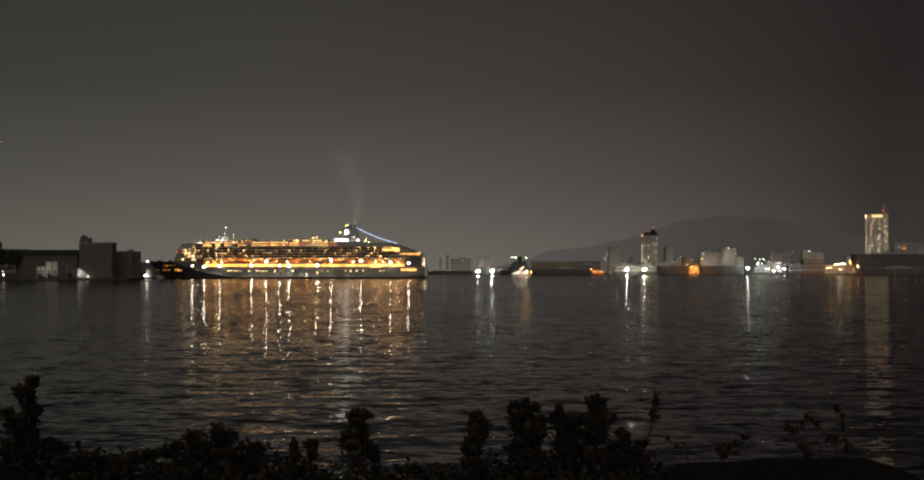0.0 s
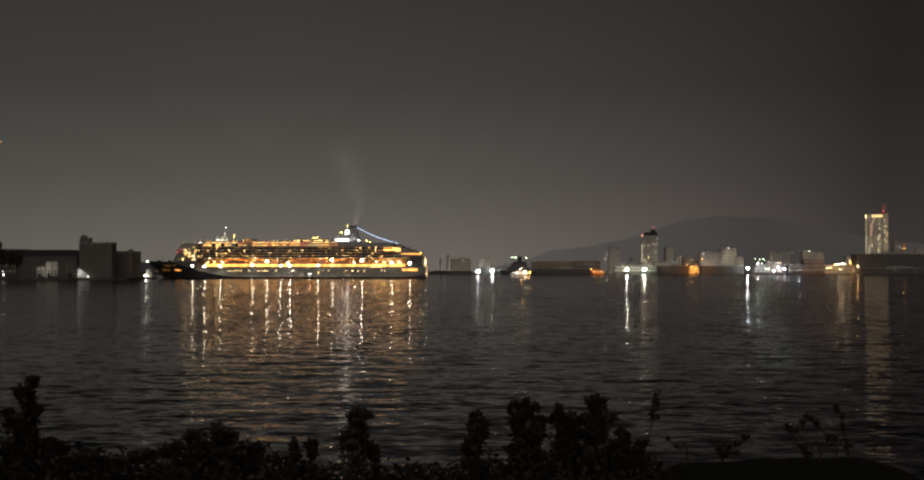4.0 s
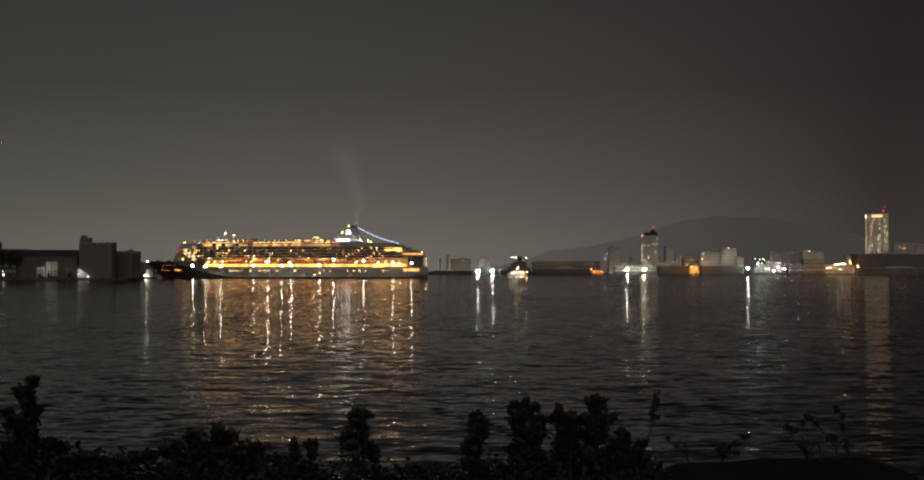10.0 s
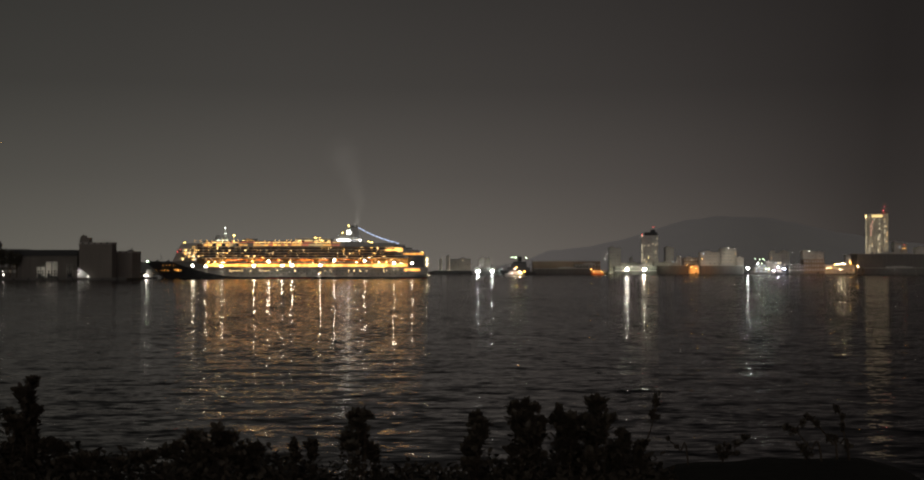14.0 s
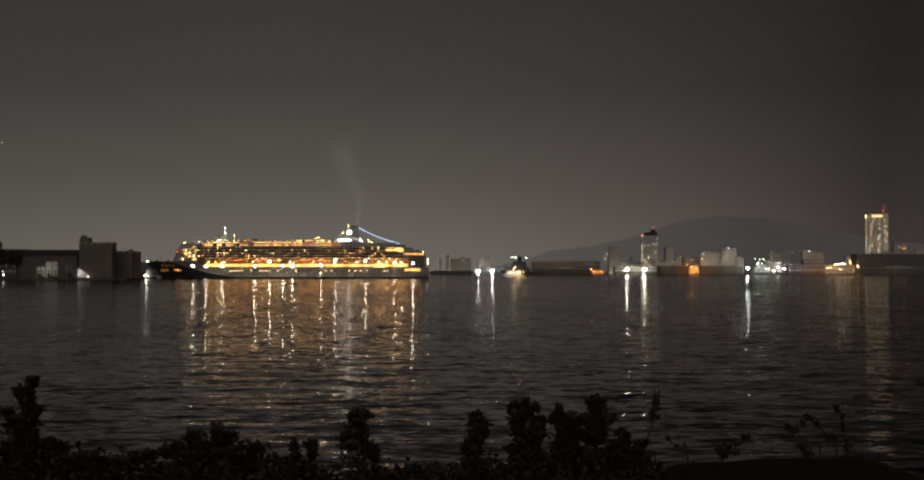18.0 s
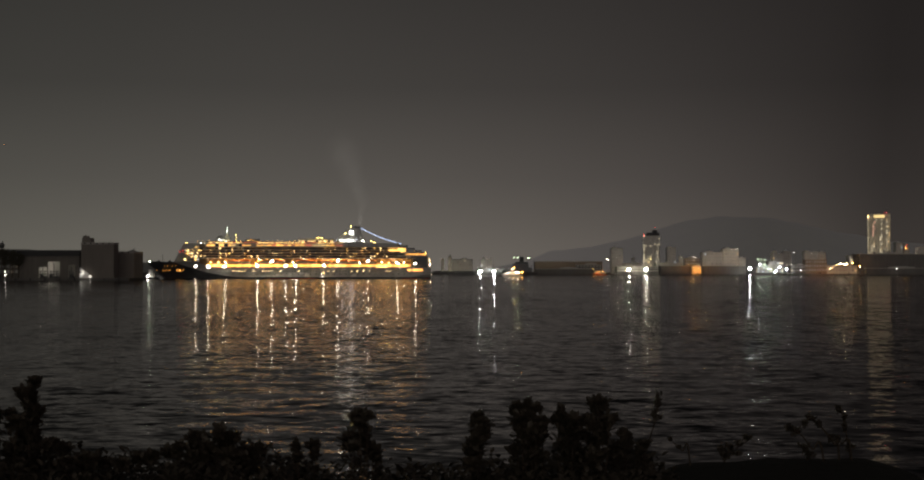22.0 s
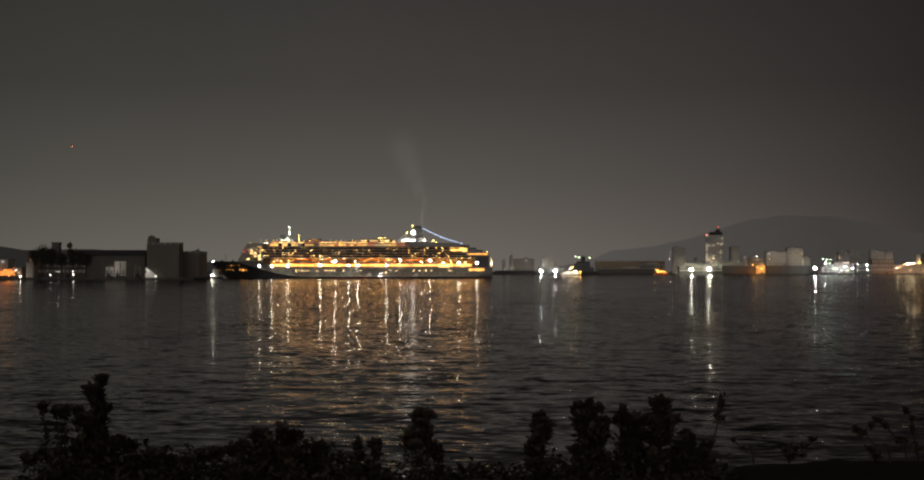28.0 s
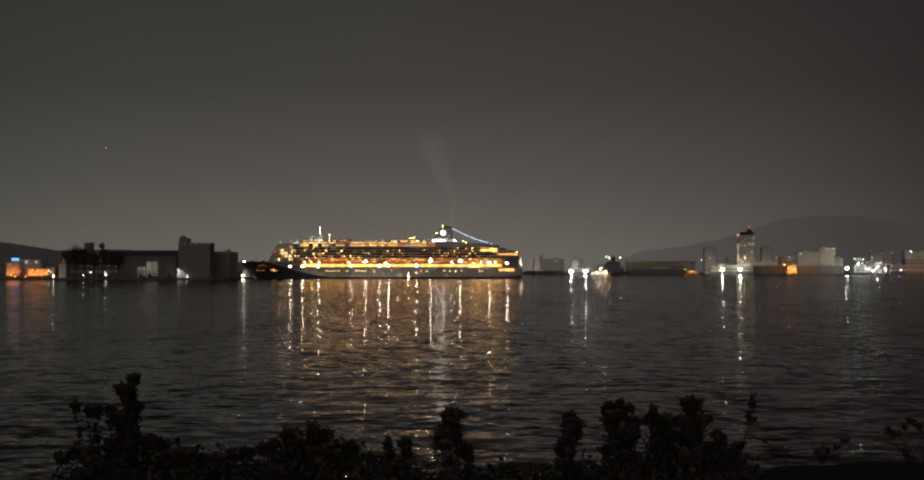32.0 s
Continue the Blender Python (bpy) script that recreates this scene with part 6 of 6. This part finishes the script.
def shrub(seed, label, x, tufts, y=5.0):
    """A shrub on the bank: crooked stems from one foot, each ending in a tuft of leathery leaves.
    tufts: x, height, half width, half height."""
    rng = random.Random(seed)
    ob = thing("shrub", label + " with dark leathery leaves", "shrub", x, y, 6.88, group="shrubs on the bank")
    leaves = Shape()
    for tx, tz, rx, rz in tufts:
        foot = Vector((rng.uniform(-0.04, 0.04) + (tx - x) * 0.35, rng.uniform(-0.06, 0.06), 0))
        tip = Vector((tx - x, rng.uniform(-0.07, 0.07), tz - 6.88))
        part("stem", Shape().tube(crooked(rng, foot, tip, 8, 0.006), [0.010 - 0.0085 * k / 8 for k in range(9)], 5), "bark", ob)
        for k in range(4):
            az = rng.uniform(0, math.tau)
            end = tip + Vector((math.cos(az) * rx * 0.8, math.sin(az) * rx * 0.8, rng.uniform(-0.3, 0.8) * rz))
            part("twig", Shape().tube([tip - Vector((0, 0, rz * 0.9)), tip.lerp(end, 0.5) - Vector((0, 0, rz * 0.4)), end], [0.004, 0.003, 0.0015], 4), "bark", ob)
        leaf_tuft(rng, leaves, tip, rx, rz, 0.034)
        # leaves thin out down the stem below the tuft
        for k in range(26):
            p = tip.lerp(foot, 0.16 * rng.random()) + Vector((rng.gauss(0, 0.5) * rx, rng.gauss(0, 0.5) * rx, 0))
            az = rng.uniform(0, math.tau)
            leaf_block(leaves, p, Vector((math.cos(az), math.sin(az), rng.uniform(0.1, 1.3))).normalized(), Vector((0, 0, 1)), rng.uniform(0.02, 0.036))
    foliage(ob, leaves)
    return ob


def hedge_body(rng, label, x0, x1, tops, y0=4.7, y1=5.5):
    """Dense low growth: a filled thicket of leaves under an uneven top, on many short stems."""
    ob = thing("hedge", label, "hedge", (x0 + x1) / 2, (y0 + y1) / 2, 6.88, group="shrubs on the bank")
    leaves, stems = Shape(), Shape()
    ox, oy = (x0 + x1) / 2, (y0 + y1) / 2

    def top(x):
        q = (x - x0) / (x1 - x0) * (len(tops) - 1)
        i = min(len(tops) - 2, max(0, int(q)))
        return tops[i] + (tops[i + 1] - tops[i]) * (q - i) - 6.88

    for k in range(int((x1 - x0) * 6800)):
        x, y = rng.uniform(x0, x1), rng.uniform(y0, y1)
        # bunches: tops rise and fall from tuft to tuft
        tuft = 0.045 * noise.noise(Vector((x * 14, y * 14, 3))) + 0.03 * noise.noise(Vector((x * 33, y * 33, 5)))
        t = top(x) - 0.03 + tuft
        z = t - abs(rng.gauss(0, 0.11))
        if z < 0.1:
            continue
        az = rng.uniform(0, math.tau)
        d = Vector((math.cos(az), math.sin(az), rng.uniform(-0.1, 1.2))).normalized()
        leaf_block(leaves, Vector((x - ox, y - oy, z)), d, Vector((0, 0, 1)), rng.uniform(0.02, 0.042))
    for k in range(int((x1 - x0) * 60)):
        x, y = rng.uniform(x0, x1), rng.uniform(y0, y1)
        e = Vector((x - ox + rng.uniform(-0.08, 0.08), y - oy + rng.uniform(-0.08, 0.08), top(x) - rng.uniform(0.02, 0.12)))
        stems.tube([Vector((x - ox, y - oy, 0)), Vector((x - ox, y - oy, 0)).lerp(e, 0.5) + Vector((0.02, 0, 0)), e], [0.009, 0.006, 0.002], 4)
    tagged(part("undergrowth", stems, "bark", ob), kind="stuff")
    foliage(ob, leaves)


def hedge():
    rng = random.Random(5)
    hedge_body(rng, "dense dark evergreen hedge with an uneven top", -1.98, -1.53, [7.67, 7.72, 7.74, 7.78, 7.81, 7.8, 7.77, 7.76])
    hedge_body(rng, "low dark evergreen hedge with tufted top", -1.53, -1.04, [7.76, 7.75, 7.76, 7.71, 7.73, 7.75, 7.79])
    hedge_body(rng, "dark evergreen hedge with gaps between its stems", -1.04, -0.51, [7.79, 7.79, 7.81, 7.76, 7.76, 7.74, 7.7, 7.71])
    hedge_body(rng, "low thin part of the dark evergreen hedge", -0.51, 0.04, [7.68, 7.7, 7.7, 7.7, 7.71, 7.7, 7.7, 7.69])
    hedge_body(rng, "dark evergreen hedge below the taller sprigs", 0.04, 0.79, [7.73, 7.74, 7.76, 7.75, 7.75, 7.76, 7.77, 7.76])


SHRUBS = [
    ("tall evergreen shrub rising above the hedge", -1.74, [(-1.671, 8.061, 0.023, 0.025), (-1.683, 8.029, 0.032, 0.025), (-1.694, 7.992, 0.032, 0.025), (-1.671, 7.958, 0.03, 0.025), (-1.653, 7.951, 0.018, 0.011), (-1.712, 7.917, 0.041, 0.025), (-1.676, 7.915, 0.021, 0.025), (-1.708, 7.865, 0.032, 0.032), (-1.671, 7.851, 0.023, 0.032), (-1.776, 7.935, 0.025, 0.016), (-1.813, 7.947, 0.025, 0.016), (-1.852, 7.94, 0.021, 0.014), (-1.884, 7.963, 0.014, 0.021), (-1.831, 7.919, 0.016, 0.011)]),
    ("low rounded evergreen shrub at the hedge end", -1.9, [(-1.954, 7.75, 0.03, 0.021), (-1.904, 7.769, 0.027, 0.021), (-1.849, 7.741, 0.041, 0.023), (-1.808, 7.782, 0.03, 0.027)]),
    ("low rounded evergreen shrub in the hedge", -1.63, [(-1.607, 7.824, 0.046, 0.021), (-1.664, 7.81, 0.057, 0.03), (-1.763, 7.796, 0.032, 0.032), (-1.566, 7.801, 0.025, 0.018), (-1.521, 7.769, 0.027, 0.016)]),
    ("low rounded evergreen shrub in the hedge", -1.436, [(-1.436, 7.778, 0.048, 0.021), (-1.47, 7.76, 0.027, 0.018), (-1.39, 7.75, 0.027, 0.016)]),
    ("low rounded evergreen shrub in the hedge", -1.26, [(-1.304, 7.764, 0.032, 0.021), (-1.251, 7.778, 0.025, 0.021), (-1.192, 7.787, 0.032, 0.021), (-1.139, 7.792, 0.034, 0.021)]),
    ("leafy evergreen shrub with upright tips", -1.002, [(-1.082, 7.826, 0.023, 0.018), (-1.03, 7.851, 0.039, 0.027), (-0.986, 7.828, 0.041, 0.023), (-0.936, 7.876, 0.021, 0.027), (-0.918, 7.842, 0.043, 0.027), (-1.014, 7.792, 0.068, 0.03), (-0.9, 7.792, 0.05, 0.027)]),
    ("small evergreen shrub with a leafy tip", -0.817, [(-0.826, 7.792, 0.037, 0.021), (-0.799, 7.808, 0.021, 0.021), (-0.854, 7.773, 0.027, 0.021)]),
    ("young shoot with two broad leaf tufts", -0.621, [(-0.655, 7.81, 0.016, 0.027), (-0.637, 7.787, 0.016, 0.021), (-0.587, 7.814, 0.023, 0.023), (-0.578, 7.792, 0.014, 0.023)]),
    ("open evergreen shrub with a forked top", -0.402, [(-0.429, 7.929, 0.018, 0.016), (-0.397, 7.933, 0.016, 0.021), (-0.37, 7.935, 0.021, 0.011), (-0.404, 7.906, 0.027, 0.016), (-0.447, 7.846, 0.027, 0.027), (-0.39, 7.846, 0.025, 0.034), (-0.429, 7.819, 0.037, 0.016), (-0.352, 7.796, 0.03, 0.021), (-0.342, 7.769, 0.021, 0.018)]),
    ("narrow evergreen shrub with a full head", 0.055, [(0.055, 7.926, 0.027, 0.016), (0.064, 7.906, 0.043, 0.018), (0.064, 7.878, 0.034, 0.021), (0.05, 7.846, 0.025, 0.025), (0.03, 7.805, 0.025, 0.032), (0.057, 7.796, 0.018, 0.027), (0.021, 7.764, 0.027, 0.023)]),
    ("bushy evergreen shrub with several tips", 0.249, [(0.205, 7.961, 0.03, 0.025), (0.244, 7.983, 0.016, 0.025), (0.276, 7.97, 0.027, 0.014), (0.231, 7.929, 0.05, 0.03), (0.299, 7.924, 0.023, 0.011), (0.249, 7.883, 0.055, 0.03), (0.29, 7.86, 0.034, 0.025), (0.26, 7.828, 0.046, 0.03), (0.196, 7.798, 0.025, 0.016), (0.265, 7.782, 0.046, 0.027)]),
    ("dense evergreen shrub with a pointed tip", 0.406, [(0.377, 7.949, 0.014, 0.023), (0.37, 7.919, 0.027, 0.023), (0.416, 7.924, 0.041, 0.023), (0.404, 7.878, 0.046, 0.034), (0.402, 7.833, 0.041, 0.034), (0.461, 7.86, 0.021, 0.016), (0.425, 7.778, 0.055, 0.03)]),
    ("forked evergreen shrub with broad heads", 0.511, [(0.521, 7.988, 0.039, 0.023), (0.525, 7.956, 0.027, 0.021), (0.557, 7.931, 0.032, 0.011), (0.482, 7.919, 0.03, 0.018), (0.516, 7.901, 0.048, 0.025), (0.534, 7.86, 0.025, 0.03), (0.505, 7.819, 0.021, 0.032), (0.493, 7.778, 0.037, 0.032)]),
    ("low rounded evergreen shrub beside the mound", 0.621, [(0.619, 7.867, 0.025, 0.016), (0.626, 7.833, 0.027, 0.025), (0.607, 7.798, 0.039, 0.025), (0.589, 7.773, 0.032, 0.025), (0.678, 7.798, 0.018, 0.027), (0.699, 7.833, 0.016, 0.014)]),
]
SHOOTS = [
    (61, "tall thin shoot with a long leaf tuft above the mound", 0.671, [[(0.667, 7.741), (0.699, 7.798), (0.721, 7.855), (0.737, 7.919), (0.749, 8.011)]],
     [(0.749, 7.992, 0.016, 0.034), (0.737, 7.938, 0.014, 0.025), (0.758, 7.929, 0.011, 0.011)]),
    (65, "bare thin stem with a few small leaves above the mound", 0.858, [[(0.872, 7.755), (0.84, 7.805), (0.79, 7.851)]],
     [(0.797, 7.849, 0.011, 0.007), (0.831, 7.817, 0.011, 0.007)]),
    (62, "slanting thin shoot with small leaf tufts above the mound", 1.014, [[(1.009, 7.76), (1.023, 7.801), (1.059, 7.828), (1.096, 7.86)]],
     [(1.009, 7.785, 0.023, 0.016), (0.993, 7.81, 0.011, 0.014), (1.027, 7.814, 0.014, 0.016), (1.062, 7.826, 0.018, 0.014), (1.091, 7.853, 0.016, 0.014), (1.055, 7.792, 0.021, 0.005)]),
    (63, "half-bare shrub with a thin arching stem above the mound", 1.418, [[(1.447, 7.764), (1.429, 7.828), (1.388, 7.887), (1.342, 7.929), (1.306, 7.91), (1.279, 7.874)], [(1.384, 7.764), (1.342, 7.81), (1.297, 7.867), (1.251, 7.897)]],
     [(1.342, 7.926, 0.025, 0.011), (1.311, 7.91, 0.014, 0.014), (1.374, 7.906, 0.016, 0.014), (1.283, 7.876, 0.023, 0.014), (1.251, 7.894, 0.018, 0.014), (1.317, 7.814, 0.021, 0.021), (1.418, 7.851, 0.014, 0.018), (1.333, 7.787, 0.018, 0.014)]),
    (64, "upright bare shoot with a leafy tip above the mound", 1.489, [[(1.491, 7.764), (1.482, 7.833), (1.468, 7.919), (1.452, 7.974)], [(1.491, 7.764), (1.463, 7.828), (1.434, 7.86)]],
     [(1.452, 7.963, 0.014, 0.018), (1.466, 7.933, 0.011, 0.018), (1.473, 7.892, 0.009, 0.018), (1.441, 7.851, 0.014, 0.011), (1.489, 7.814, 0.016, 0.014)]),
]


def arching_shrub(seed, label, x, stems_, tufts):
    """A half-bare shrub behind the mound: thin bent stems with small tufts of leaves along them."""
    rng = random.Random(seed)
    ob = thing("shrub", label, "shrub", x, 5.0, 6.88, group="shrubs on the bank")
    leaves = Shape()
    for marks in stems_:
        pts = [Vector((marks[0][0] - x + 2.0 * (marks[0][0] - marks[1][0]), 0.05, 0.0))] + [Vector((a - x, rng.uniform(-0.02, 0.02), c - 6.88)) for a, c in marks]
        line = []
        for i in range(len(pts) - 1):
            p0, p1, p2, p3 = pts[max(0, i - 1)], pts[i], pts[i + 1], pts[min(len(pts) - 1, i + 2)]
            for j in range(6):
                q = j / 6
                line.append(0.5 * (2 * p1 + (p2 - p0) * q + (2 * p0 - 5 * p1 + 4 * p2 - p3) * q * q + (3 * p1 - p0 - 3 * p2 + p3) * q ** 3))
        line.append(pts[-1])
        n = len(line)
        part("stem", Shape().tube(line, [0.0048 - 0.0032 * k / (n - 1) for k in range(n)], 5), "bark", ob)
    for tx, tz, rx, rz in tufts:
        tip = Vector((tx - x, rng.uniform(-0.02, 0.02), tz - 6.88))
        part("twig", Shape().tube([tip - Vector((rx * 0.5, 0, rz * 1.2)), tip, tip + Vector((rx * 0.4, 0, rz * 0.6))], [0.0024, 0.0018, 0.001], 4), "bark", ob)
        leaf_tuft(rng, leaves, tip, rx, rz, 0.022, 0.6)
    foliage(ob, leaves)


hedge()
for k_, (label_, x_, tufts_) in enumerate(SHRUBS):
    shrub(80 + k_, label_, x_, tufts_)
for row_ in SHOOTS:
    arching_shrub(*row_)


# ---- what moves ----
def motions():
    # the ship turns slowly on the spot, its bow coming towards the bank
    turns = [(0, -3.61, -171.02), (4, -2.07, -170.62), (8, -0.53, -170.23), (12, 1.01, -170.06), (16, 2.53, -169.85), (20, 4.05, -169.63), (24, 5.56, -169.54), (28, 7.06, -169.53), (32, 8.56, -169.55)]

    def on_ship(a, x, u, z=0.0):
        """A point on the ship's centre line, u metres from its bow, with the ship turned by a round its middle at x."""
        return pose(x + (u - 141) * math.cos(radians(a)), 1293 + (u - 141) * math.sin(radians(a)), z, 0, 0, a)

    walk(SHIP, [(t, on_ship(a, x, 0)) for t, a, x in turns])
    walk(PILOT, [(t, pose(x, 1255, 0, 0, 0, a)) for t, x, a in ((0, -151.3, 180), (6, -146.7, 182), (9, -145, 185), (13, -139.3, 186), (19, -137.5, 190), (21, -137.0, 200), (23, -137.1, 225), (28, -139.8, 275), (32, -142.7, 325))])
    walk(CROSSING, [(t, pose(x, 1720, 0, 0, 0, 0)) for t, x in ((0, 78.54), (6, 76.18), (13, 70.68), (19, 67.54), (21, 65.19), (32, 58.9))])
    walk(PLANE, [(t, pose(x, 4000, z)) for t, x, z in ((0, -1431.2, 406.8), (6, -1429.4, 405.0), (13, -1428.4, 403.1), (19, -1427.5, 401.3), (23, -1425.6, 399.0), (28, -1426.5, 398.0), (32, -1420.6, 396.6))])
    # the sheet of ripples drifts towards the bank; its edges lie under the shores and past the horizon
    walk(WATER, [(t, pose(-0.25 * t, -0.85 * t, 0)) for t in (0, 8, 16, 24, 32)])
    # exhaust climbs and leans with the wind
    for m, h, dx, dy in PUFFS:
        rows = []
        for t in (0, 8, 16, 24, 32):
            z = h + 0.55 * t
            lean = 0.20 * min(max(0, z), 26) - 0.50 * max(0, z - 26)
            rows.append((t, pose(dx + lean + 0.6 * math.sin(z * 0.35), dy, z, 0, 0, 0.4 * t)))
        walk(m, rows)
    walk(SMOKE, [(t, Matrix.Translation(on_ship(a, x, 205.5, 53).translation)) for t, a, x in turns])


motions()
